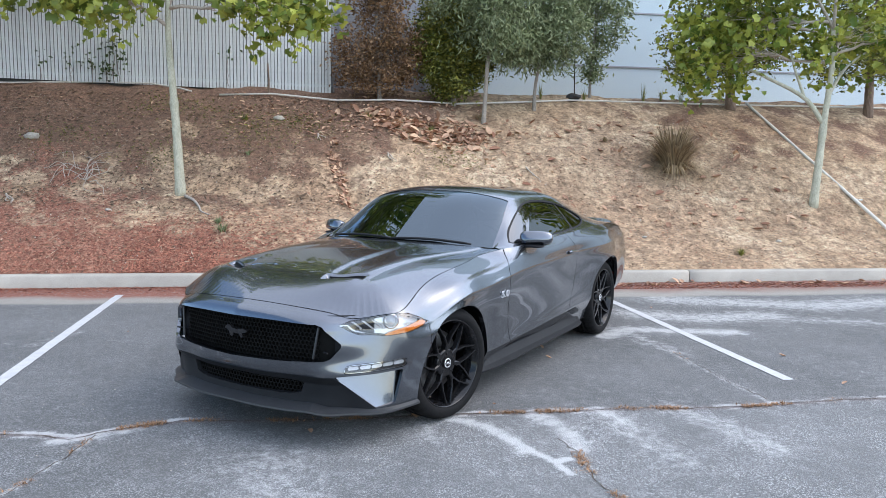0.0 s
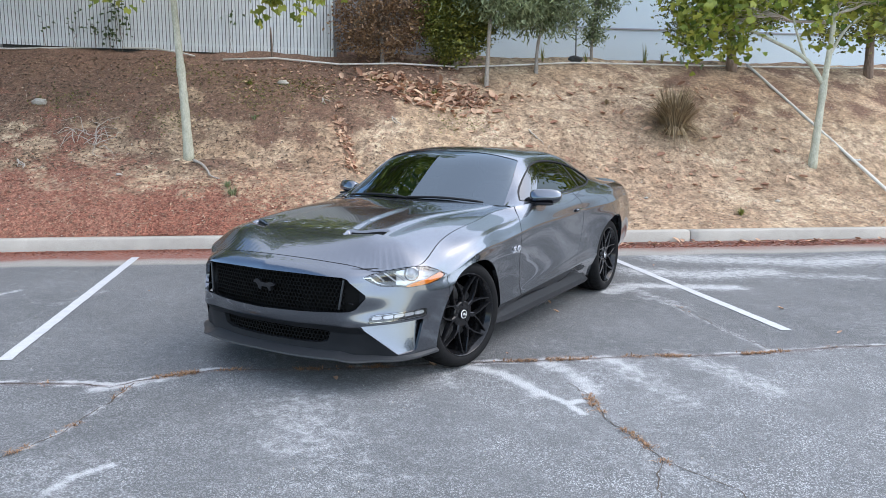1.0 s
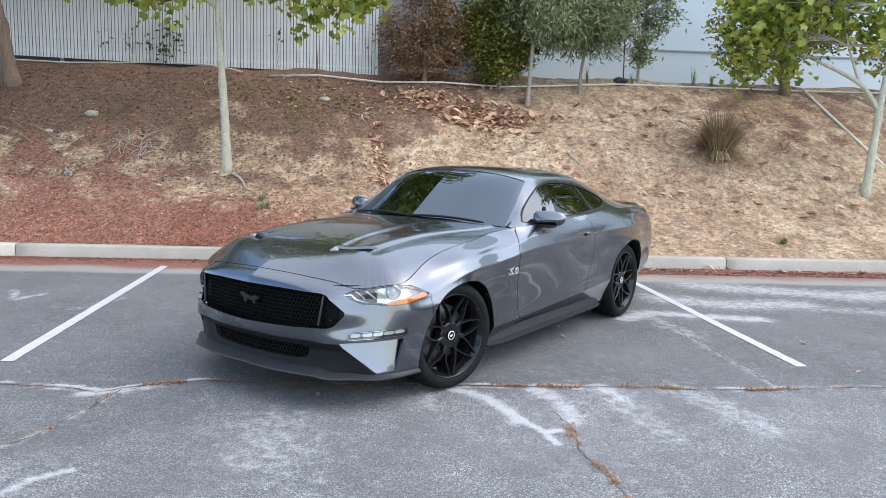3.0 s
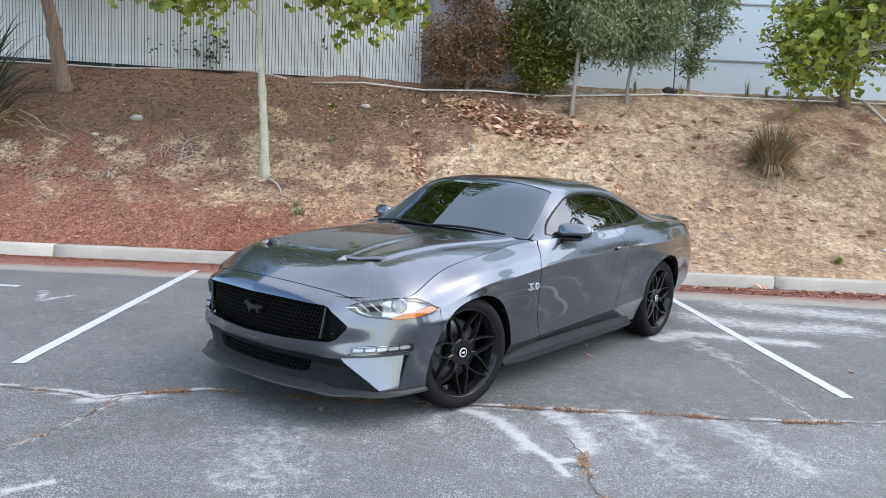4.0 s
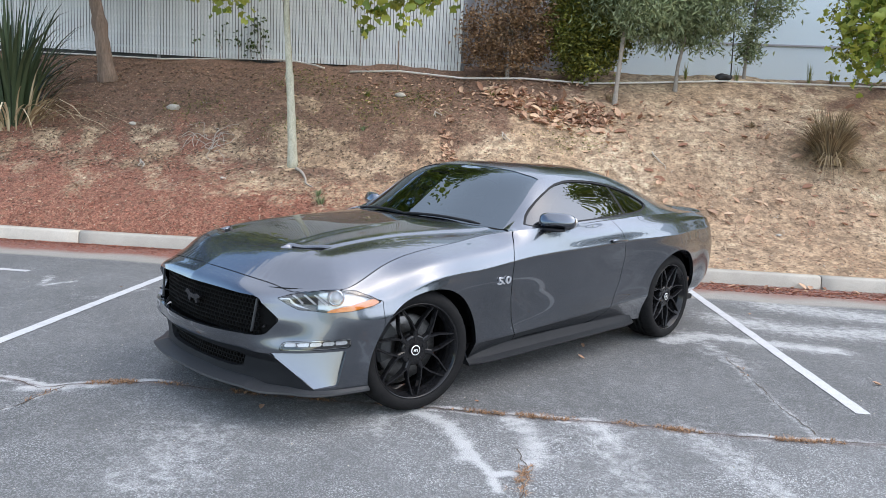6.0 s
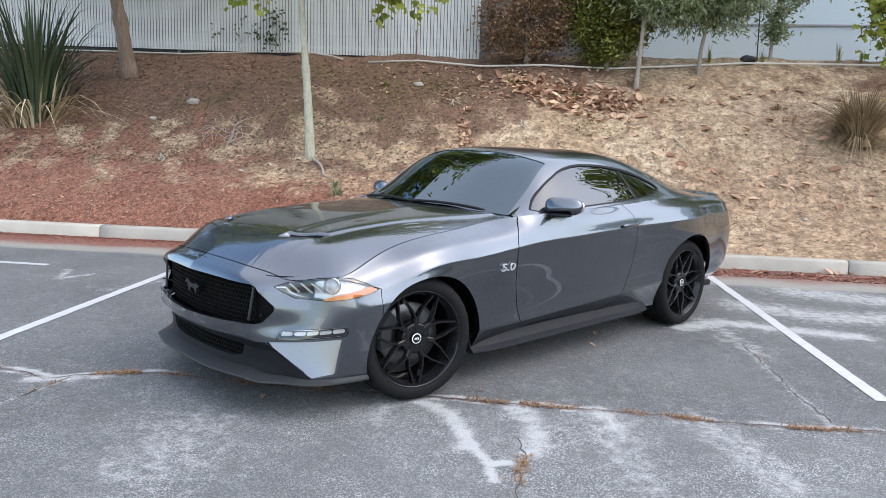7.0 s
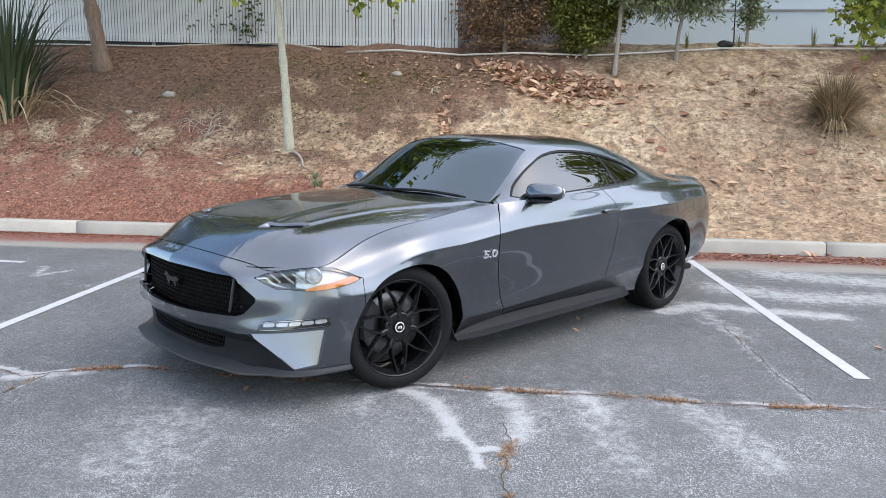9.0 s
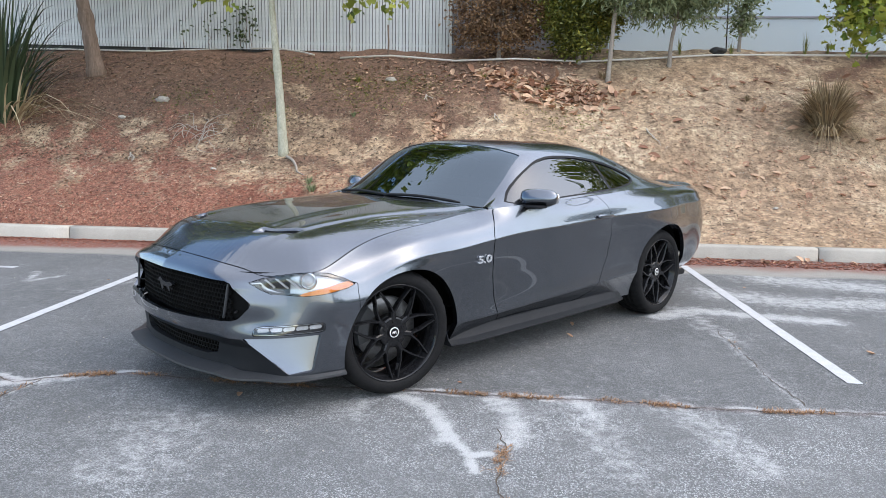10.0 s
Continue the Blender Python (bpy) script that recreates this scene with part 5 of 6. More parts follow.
def build_fittings(car):
    for s in (1, -1):
        side = Matrix.Diagonal((1, s, 1, 1))
        shape = lambda c: Vector((c.x * (1 - .25 * max(c.y, 0)), c.y, c.z * (.90 + .10 * -c.y) + .06 * (c.y * c.y - .3)))
        bm = rounded_lump((-1.13, .905, .992), (.060, .116, .056), Euler((radians(3), radians(-26), radians(20))).to_matrix().to_4x4(), 3.2, shape)
        bmesh.ops.transform(bm, matrix=side, verts=bm.verts)
        bmesh.ops.recalc_face_normals(bm, faces=bm.faces)
        mirror = part("door_mirror", bm, PAINT, car, "grey painted door mirror")
        bm = rounded_lump((-1.10, .865, .942), (.050, .11, .012), Matrix(), 3)
        bmesh.ops.transform(bm, matrix=side, verts=bm.verts)
        bmesh.ops.recalc_face_normals(bm, faces=bm.faces)
        part("mirror_arm", bm, TRIM, mirror, "black mirror arm")
        bm = rounded_lump((-1.178, .917, .990), (.008, .088, .042), Euler((0, 0, radians(20))).to_matrix().to_4x4(), 3)
        bmesh.ops.transform(bm, matrix=side, verts=bm.verts)
        bmesh.ops.recalc_face_normals(bm, faces=bm.faces)
        part("mirror_glass", bm, CHROME, mirror, "mirror glass")
        bm = rounded_lump((-1.885, .905, .832), (.098, .014, .014), Euler((0, radians(-2), radians(1))).to_matrix().to_4x4(), 3)
        bmesh.ops.transform(bm, matrix=side, verts=bm.verts)
        bmesh.ops.recalc_face_normals(bm, faces=bm.faces)
        part("door_handle", bm, PAINT, car, "grey painted door handle")
        # No hollow here: a black lump paints the shade behind the handle.
        bm = rounded_lump((-1.885, .889, .826), (.085, .010, .020), Matrix(), 2.5)
        bmesh.ops.transform(bm, matrix=side, verts=bm.verts)
        part("handle_recess", bm, TRIM, car, "black lump standing in for the shaded recess behind the handle")
        bm = rounded_lump((-3.33, .848, .50), (.05, .008, .016), Euler((0, 0, radians(9))).to_matrix().to_4x4(), 4)
        bmesh.ops.transform(bm, matrix=side, verts=bm.verts)
        part("side_marker", bm, RED_LENS, car, "small red side marker")
        bm = rounded_lump((-3.735, .42, .80), (.06, .22, .075), Euler((0, 0, radians(-18))).to_matrix().to_4x4(), 4)
        bmesh.ops.transform(bm, matrix=side, verts=bm.verts)
        part("tail_light", bm, RED_LENS, car, "red tail light")
    # badge numerals
    font = bpy.data.curves.new("badge", "FONT")
    font.body, font.size, font.extrude, font.align_x, font.align_y = "5.0", .062, .004, "CENTER", "CENTER"
    font.offset = .0010
    tmp = bpy.data.objects.new("badge", font)
    me = bpy.data.meshes.new_from_object(tmp)
    bpy.data.objects.remove(tmp)
    me.materials.append(REFLECTOR)
    for s in (1, -1):
        m = pose(-.640, s * .911, .664, 90 + 9, 0, 180 if s > 0 else 0) @ Matrix.Diagonal((1.55, 1, 1, 1))
        piece("fender_badge", me, car, "chrome engine badge numerals", m)
    bm = rounded_lump((-2.62, 0, 1.235), (.07, .022, .035), Euler((0, radians(-20), 0)).to_matrix().to_4x4(), 2.4)
    part("antenna_fin", bm, PAINT, car, "shark-fin roof antenna")
    # wipers and cowl
    bm = bmesh.new()
    ys = np.linspace(-.62, .62, 29)
    front = [bm.verts.new((-.60 - .34 * abs(y) ** 2.2, y, .942 - .035 * abs(y) ** 2)) for y in ys]
    back = [bm.verts.new((-.70 - .34 * abs(y) ** 2.2, y, .952 - .035 * abs(y) ** 2)) for y in ys]
    for k in range(28):
        bm.faces.new((front[k], front[k + 1], back[k + 1], back[k])[::-1])
    part("cowl_panel", bm, TRIM, car, "black cowl panel below the windscreen")
    for y0, y1 in ((-.62, -.02), (-.02, .58)):
        pts = []
        for k in range(12):
            y = y0 + (y1 - y0) * k / 11
            pts.append((-.672 - .32 * abs(y) ** 2.2 - .015 * math.sin(math.pi * k / 11), y, .974 - .040 * abs(y) ** 2 + .012 * math.sin(math.pi * k / 11)))
        v, f = tube(pts, [.009] * 11 + [.005], 8)
        piece("wiper", mesh_of("wiper", v, f, TRIM, True), car, "black windscreen wiper")
    # cabin
    part("dashboard", rounded_lump((-1.02, 0, .87), (.26, .70, .09), Matrix(), 4), CABIN, car, "dark dashboard")
    part("cabin_floor", box_bm((2.3, 1.4, .3), (-1.95, 0, .42), .05), CABIN, car, "dark cabin floor", smooth=False)
    for y in (.36, -.36):
        part("seat", rounded_lump((-1.85, y, .62), (.26, .25, .11), Matrix(), 3.5), CABIN, car, "dark front seat cushion")
        part("seat_back", rounded_lump((-2.10, y, .86), (.09, .24, .30), Euler((0, radians(-16), 0)).to_matrix().to_4x4(), 3.2), CABIN, car, "dark front seat backrest")
        part("headrest", rounded_lump((-2.20, y, 1.16), (.05, .13, .09), Euler((0, radians(-10), 0)).to_matrix().to_4x4(), 3), CABIN, car, "dark headrest")
    part("rear_bench", rounded_lump((-2.72, 0, .74), (.12, .60, .24), Euler((0, radians(-25), 0)).to_matrix().to_4x4(), 4), CABIN, car, "dark rear bench")
    v, f = tube([(-1.36 + .05 * math.cos(a), .36 + .18 * math.cos(a + math.pi / 2), .90 + .17 * math.sin(a + math.pi / 2)) for a in np.linspace(0, 2 * math.pi, 33)], .015, 8, False)
    piece("steering_wheel", mesh_of("steering_wheel", v, f, CABIN, True), car, "dark steering wheel")
    part("rear_view_mirror", rounded_lump((-1.22, 0, 1.205), (.015, .11, .032), Matrix(), 3), TRIM, car, "black rear-view mirror")


build_fittings(car)


# ---- plants and litter ----
def fast_mesh(name, verts, faces, material, smooth=False):
    """A mesh of many alike faces (all with the same number of corners)."""
    verts, faces = np.asarray(verts, np.float32), np.asarray(faces, np.int32)
    n, k = faces.shape
    me = bpy.data.meshes.new(name)
    me.vertices.add(len(verts))
    me.vertices.foreach_set("co", verts.ravel())
    me.loops.add(n * k)
    me.loops.foreach_set("vertex_index", faces.ravel())
    me.polygons.add(n)
    me.polygons.foreach_set("loop_start", np.arange(0, n * k, k, dtype=np.int32))
    me.polygons.foreach_set("loop_total", np.full(n, k, np.int32))
    me.materials.append(material)
    if smooth:
        me.polygons.foreach_set("use_smooth", [True] * n)
    me.update(calc_edges=True)
    return me


def unit(a):
    return a / (np.linalg.norm(a, axis=-1, keepdims=True) + 1e-9)


def nr_curl(rng, n):
    return rng.uniform(-.05, .30, n)


def leaf_mesh(name, at, size, material, rng, slim=0.5, droop=0.0, normals=None, flat=0.0, lobes=False, oval=False):
    """One folded leaf at each place; slim: width to length; droop: how far they hang; flat: how far they lie on their ground."""
    n = len(at)
    size = np.broadcast_to(size, n) * rng.uniform(.6, 1.3, n)
    axis = unit(rng.normal(size=(n, 3)) * (1, 1, .6) + np.array([0, 0, -droop]))
    up = unit(rng.normal(size=(n, 3)) + np.array([0, 0, .8]))
    if normals is not None:
        up = unit(up * (1 - flat) + normals * flat * 2)
        axis = unit(axis - up * (axis * up).sum(1, keepdims=True) * flat)
    side = unit(np.cross(axis, up))
    up = np.cross(side, axis)
    L, W = (axis * size[:, None]), (side * (size * slim)[:, None])
    fold = up * (size * slim * .35)[:, None]
    if oval:
        curl = up * (size * nr_curl(rng, n))[:, None]
        spine = [at, at + L * .35 - fold * .3, at + L * .70 - fold * .2 + curl * .4, at + L + curl]
        rims = [[at + L * q + W * w * e + fold * h + curl * q * q for q, w, h in ((.18, .34, .5), (.50, .50, .8), (.82, .30, .5))] for e in (1, -1)]
        v = np.stack(spine + rims[0] + rims[1], 1).reshape(-1, 3)
        o = np.arange(n)[:, None] * 10
        half = ((0, 1, 4), (4, 1, 5), (1, 2, 5), (5, 2, 6), (2, 3, 6))
        f = np.concatenate([o + np.array(q) for q in half] + [o + np.array([i + 3 if i > 3 else i for i in q][::-1]) for q in half])
    elif lobes:
        pts = [at, at + L * .25 + W * .55 + fold * .6, at + L * .45 + W * .28 + fold * .3, at + L * .75 + W * .42 + fold, at + L, at + L * .75 - W * .42 + fold, at + L * .45 - W * .28 + fold * .3, at + L * .25 - W * .55 + fold * .6, at + L * .5]
        v = np.stack(pts, 1).reshape(-1, 3)
        o = np.arange(n)[:, None] * 9
        f = np.concatenate([o + np.array(q) for q in ((0, 8, 2, 1), (8, 4, 3, 2), (8, 6, 5, 4), (0, 7, 6, 8))])
    else:
        pts = [at, at + L * .45 + W * .5 + fold, at + L, at + L * .45 - W * .5 + fold, at + L * .4]
        v = np.stack(pts, 1).reshape(-1, 3)
        o = np.arange(n)[:, None] * 5
        f = np.concatenate([o + np.array(q) for q in ((0, 4, 1), (4, 2, 1), (0, 3, 4), (4, 3, 2))])
    return fast_mesh(name, v, f, material)


def limb_path(a, b, sag, rng, n=7):
    a, b = Vector(a), Vector(b)
    pts = []
    for k in range(n):
        t = k / (n - 1)
        p = a.lerp(b, t) + Vector((0, 0, sag * math.sin(math.pi * t)))
        w = .05 * (b - a).length * math.sin(math.pi * t)
        pts.append(p + Vector((rng.uniform(-w, w), rng.uniform(-w, w), rng.uniform(-w, w))))
    return pts


def tree(name, label, path, radius, lobes, bark, leaf, seed, clumps=90, per=45, size=.10, slim=.6, droop=.2, clump=.22, bare=0, big_leaf=False, twig_bark=None, category="tree", boughs=()):
    """A tree or shrub: a tapered trunk along path, limbs into each lobe (x, y, z, rx, ry, rz, share) and clumps of leaves at the twig ends."""
    rng, nr = random.Random(seed), np.random.default_rng(seed)
    ob = thing(name, label, category, Matrix.Translation(path[0]))
    base = Vector(path[0])
    pts = [Vector(p) - base for p in path]
    fine = [tuple(p) for p in catmull(list(range(len(pts))), [tuple(p) for p in pts], np.linspace(0, len(pts) - 1, 6 * len(pts)))]
    n = len(fine)
    rad = [radius * (1 + .20 * math.exp(-k / 1.6) - .55 * k / n) * (1 + .14 * wave(k * .9, seed, 1, seed) + .26 * math.exp(-((k / n - .42) / .025) ** 2)) for k in range(n)]
    v, f = tube([(x, y, z - (.12 if k == 0 else 0)) for k, (x, y, z) in enumerate(fine)], rad, 14)
    piece("trunk", mesh_of("trunk", v, f, bark, True), ob)
    sets, ends = [], []
    for lx, ly, lz, rx, ry, rz, share in lobes:
        c = Vector((lx, ly, lz)) - base
        start = Vector(fine[rng.randrange(int(n * .72), n)])
        limb = limb_path(start, c, .06 * (c - start).length, rng)
        r0 = radius * .42
        sets.append(tube(limb, [r0 * (1 - .75 * k / 6) for k in range(7)], 8))
        m = max(3, int(clumps * share))
        for _ in range(m):
            d = Vector((rng.gauss(0, 1), rng.gauss(0, 1), rng.gauss(0, 1))).normalized() * (rng.random() ** .35)
            e = c + Vector((d.x * rx, d.y * ry, d.z * rz))
            ends.append(e)
            s = limb[rng.randrange(2, 7)]
            sets.append(tube(limb_path(s, e, .05, rng, 5), [r0 * .22, r0 * .17, r0 * .13, r0 * .09, r0 * .04], 5, False))
        for _ in range(int(bare * share)):
            d = Vector((rng.gauss(0, 1), rng.gauss(0, 1), rng.gauss(0, 1))).normalized() * rng.uniform(.6, 1.15)
            e = c + Vector((d.x * rx, d.y * ry, d.z * rz))
            s = limb[rng.randrange(3, 7)]
            sets.append(tube(limb_path(s, e, .08, rng, 6), [r0 * .2, r0 * .16, r0 * .12, r0 * .09, r0 * .06, r0 * .03], 5, False))
    for r, *knots in boughs:
        q = [tuple(Vector(p) - base) for p in knots]
        q = catmull(list(range(len(q))), q, np.linspace(0, len(q) - 1, 14))
        v, f = tube([tuple(p) for p in q], [r * (1 - .65 * k / 13) for k in range(14)], 10)
        piece("limb", mesh_of("limb", v, f, bark, True), ob)
    v, f = joined(sets)
    piece("branchwork", mesh_of("branchwork", v, f, twig_bark or bark, True), ob, kind="stuff")
    e = np.array([tuple(p) for p in ends])
    at = np.repeat(e, per, 0) + nr.normal(size=(len(e) * per, 3)) * clump * nr.uniform(.4, 1.2, (len(e) * per, 1)) * np.array([1, 1, .75])
    at[:, 2] -= droop * clump * nr.uniform(0, 2.2, len(at))
    piece("crown", leaf_mesh("crown", at, size, leaf, nr, slim, droop, lobes=big_leaf), ob, kind="stuff")
    return ob


def gz(x, y, up=0.0):
    return (x, y, bank_height(x, y) + up)


def build_trees():
    tree("tree", "young plane tree with a pale bare trunk and sparse leaves", [gz(-3.85, 6.62), (-3.86, 6.55, 1.9), (-3.875, 6.49, 2.5), (-3.90, 6.42, 3.3), (-3.89, 6.42, 3.9)], .069,
         [(-5.5, 6.5, 3.95, .9, .8, .35, .07), (-4.5, 6.1, 3.75, .7, .6, .35, .05), (-2.5, 6.5, 3.65, .9, .7, .50, .09), (-1.9, 6.7, 3.95, .5, .6, .45, .06), (-3.9, 6.7, 6.1, 2.5, 2.0, 1.2, .75), (-6.4, 6.6, 4.95, 1.8, 1.4, .62, .75), (-3.6, 6.8, 5.0, 1.6, 1.4, .60, .40), (-2.2, 6.6, 6.2, 1.5, 1.6, 1.1, .40), (-3.9, 6.7, 7.7, 2.2, 1.8, 1.1, .45)],
         BARK_PALE, LEAF_PLANE, 11, clumps=230, per=18, size=.145, slim=.85, droop=.3, clump=.19, bare=170, big_leaf=True, twig_bark=TWIG)
    # Lobes after the first two are unseen, added to darken the bonnet's reflections.
    tree("tree", "leaning brown-barked tree with a bare rough trunk", [gz(-8.31, 8.22), (-8.38, 8.2, 2.9), (-8.50, 8.2, 3.6), (-8.75, 8.2, 4.6), (-8.8, 8.2, 5.6)], .150,
         [(-8.9, 8.2, 6.6, 1.9, 1.7, 1.2, .6), (-9.8, 7.6, 6.0, 1.2, 1.2, .8, .4), (-7.6, 8.2, 5.8, 1.6, 1.3, .70, .7), (-9.4, 8.5, 5.6, 1.4, 1.2, .65, .5), (-11.2, 7.6, 5.5, 1.7, 1.4, .9, .7), (-10.0, 6.4, 5.7, 1.5, 1.3, .8, .6)], BARK_BROWN, LEAF_DEEP, 12, clumps=90, per=60, size=.10, clump=.28)
    tree("tree", "slender pale-trunked tree with hanging grey-green leaves", [gz(.77, 9.60), (.80, 9.66, 2.9), (.84, 9.75, 3.6), (.92, 9.85, 4.4), (.95, 9.9, 5.2)], .043,
         [(.65, 9.9, 4.7, .85, .6, .7, .40), (1.3, 9.9, 4.3, .5, .5, .75, .3), (.95, 9.5, 4.1, .3, .3, .4, .08), (1.0, 10.0, 6.0, .9, .9, .8, .2)], BARK_GREY, LEAF_WILLOW, 13, clumps=290, per=46, size=.125, slim=.22, droop=1.0, clump=.16)
    tree("tree", "twin-stemmed young tree with hanging grey-green leaves", [gz(1.80, 10.34), (1.82, 10.4, 3.1), (1.90, 10.45, 3.6), (1.95, 10.5, 4.4)], .038,
         [(1.65, 10.4, 4.1, .5, .5, .6, .3), (2.25, 10.5, 4.3, .6, .6, .75, .4), (2.0, 10.5, 5.3, .8, .7, .7, .3)], BARK_GREY, LEAF_WILLOW, 14, clumps=270, per=48, size=.115, slim=.26, droop=.8, clump=.14)
    tree("tree", "thin dark tree with leaves along its stem", [gz(3.05, 11.15), (3.08, 11.3, 3.4), (3.15, 11.4, 4.0), (3.25, 11.5, 5.0)], .032,
         [(2.75, 11.3, 4.9, .45, .5, .7, .3), (3.4, 11.4, 4.9, .5, .5, .9, .4), (3.12, 11.3, 3.7, .16, .16, .45, .12), (3.1, 11.4, 6.0, .8, .7, .7, .3)], BARK_GREY, LEAF_WILLOW, 15, clumps=170, per=36, size=.10, slim=.36, droop=.5, clump=.12)
    tree("bush", "sparse reddish-brown bush in front of the grey wall", [gz(-1.2, 10.0), (-1.22, 10.05, 3.2), (-1.25, 10.1, 3.8), (-1.3, 10.2, 4.4)], .04,
         [(-1.2, 10.05, 3.2, .6, .4, .30, .14), (-1.6, 10.15, 3.6, .5, .4, .6, .3), (-.85, 10.2, 3.75, .48, .4, .65, .35), (-1.25, 10.3, 4.9, .65, .5, .8, .45)], BARK_GREY, LEAF_RED, 16, clumps=330, per=36, size=.068, slim=.5, clump=.13, bare=130, twig_bark=BARK_GREY, category="bush")
    tree("bush", "dense olive-green bush at the top of the bank", [gz(.22, 10.2), (.22, 10.25, 3.0), (.25, 10.3, 3.4), (.25, 10.3, 3.9)], .05,
         [(.2, 10.1, 3.12, .5, .35, .25, .14), (.0, 10.2, 3.5, .45, .4, .45, .3), (.5, 10.25, 3.65, .45, .4, .55, .35), (.2, 10.3, 4.35, .65, .5, .55, .35), (-.3, 10.2, 3.9, .3, .3, .4, .12)], BARK_GREY, LEAF_GREEN, 17, clumps=330, per=46, size=.075, slim=.48, clump=.13, category="bush")
    tree("tree", "young plane tree with a pale trunk and bright yellow-green leaves", [gz(6.32, 8.20), (6.36, 8.2, 1.6), (6.42, 8.22, 2.4), (6.50, 8.25, 3.2), (6.5, 8.3, 4.0)], .070,
         [(4.75, 8.7, 3.35, .75, .6, .50, .13), (5.35, 8.6, 3.9, .85, .7, .55, .12), (4.6, 8.8, 4.15, .5, .5, .4, .07), (6.7, 8.3, 3.75, .8, .7, .65, .09), (7.7, 8.4, 3.7, .7, .7, .6, .09), (5.9, 8.6, 5.0, 1.8, 1.2, .8, .32), (6.6, 8.4, 6.4, 1.9, 1.5, 1.2, .60)],
         BARK_PALE, LEAF_PLANE, 18, clumps=220, per=18, size=.145, slim=.85, droop=.35, clump=.22, bare=70, big_leaf=True, twig_bark=TWIG,
         boughs=[(.045, (6.42, 8.22, 2.30), (6.1, 8.3, 2.75), (5.5, 8.45, 3.1), (4.8, 8.6, 3.45)), (.03, (6.47, 8.24, 2.8), (6.8, 8.3, 3.3), (7.4, 8.4, 3.7)), (.025, (6.1, 8.3, 2.75), (5.9, 8.4, 3.4), (5.8, 8.5, 4.2))])
    tree("tree", "dark-stemmed tree with olive leaves behind the pipe", [gz(6.0, 11.2), (6.0, 11.3, 3.5), (6.05, 11.4, 4.2), (6.1, 11.4, 5.0)], .10,
         [(5.4, 11.4, 4.0, .8, .6, .7, .35), (6.7, 11.5, 4.3, .8, .6, .8, .35), (5.9, 11.5, 5.4, 1.4, .9, .8, .35)], BARK_BROWN, LEAF_GREEN, 19, clumps=160, per=55, size=.09, slim=.5, clump=.2)
    tree("tree", "leafy tree with dark green leaves near the wall", [gz(9.0, 11.4), (9.05, 11.5, 3.6), (9.1, 11.5, 4.4), (9.1, 11.5, 5.2)], .09,
         [(8.5, 11.4, 4.1, .8, .6, .8, .4), (9.6, 11.5, 4.3, .8, .6, .9, .4), (9.0, 11.5, 5.4, 1.2, .9, .8, .3)], BARK_BROWN, LEAF_GREEN, 20, clumps=140, per=50, size=.09, slim=.5, clump=.2)


build_trees()


def blades(count, reach, height, width, seed, spread=1.0, curl=.6, lean=0.0):
    """Curved tapering blades from one root: vertices and faces."""
    rng = random.Random(seed)
    verts, faces = [], []
    for _ in range(count):
        a = rng.uniform(0, 2 * math.pi)
        out = Vector((math.cos(a), math.sin(a), 0))
        side = Vector((-out.y, out.x, 0))
        r0 = rng.random() ** .7 * reach * .25
        h, r, w = height * rng.uniform(.55, 1.1), reach * rng.uniform(.15, 1.0) * spread, width * rng.uniform(.7, 1.2)
        o = len(verts)
        n = 7
        for k in range(n):
            t = k / (n - 1)
            p = out * (r0 + r * t ** 1.6) + Vector((0, 0, h * (t - curl * (r / max(reach, .01)) * t ** 3)))
            ww = w * (1 - t ** 2.2) * (.6 + .4 * min(1, t * 4)) / 2
            verts += [p - side * ww, p + Vector((0, 0, -.15 * ww)), p + side * ww]
        for k in range(n - 1):
            b = o + 3 * k
            faces += [(b, b + 1, b + 4, b + 3), (b + 1, b + 2, b + 5, b + 4)]
    return np.array([tuple(v) for v in verts]), np.array(faces)


def plant(name, label, at, category, sets, group=""):
    ob = thing(name, label, category, Matrix.Translation(at), group)
    for part_name, (v, f), mat, text in sets:
        piece(part_name, fast_mesh(part_name, v, f, mat), ob, text, kind="stuff")
    return ob


plant("flax_plant", "large dark green strap-leaved flax with dead leaves at its foot", gz(-9.0, 6.7, -.28), "plant",
      [("foliage", blades(170, 1.5, 2.65, .06, 31, 1.0, .42), STRAP, "upright dark green strap leaves"), ("dead_foliage", blades(170, 2.2, 1.25, .042, 32, 1.0, 1.10), STRAP_DRY, "pale dead strap leaves hanging at the foot")])
plant("grass_tuft", "dry tawny bunch grass on the bare bank", gz(4.02, 8.58, -.04), "grass",
      [("tuft", blades(850, .72, 1.02, .017, 33, 1.0, .55), STRAW, "thin dry blades"), ("fallen_tuft", blades(300, .80, .5, .016, 34, 1.0, 2.0), STRAW, "pale fallen blades")], "dry tufts")
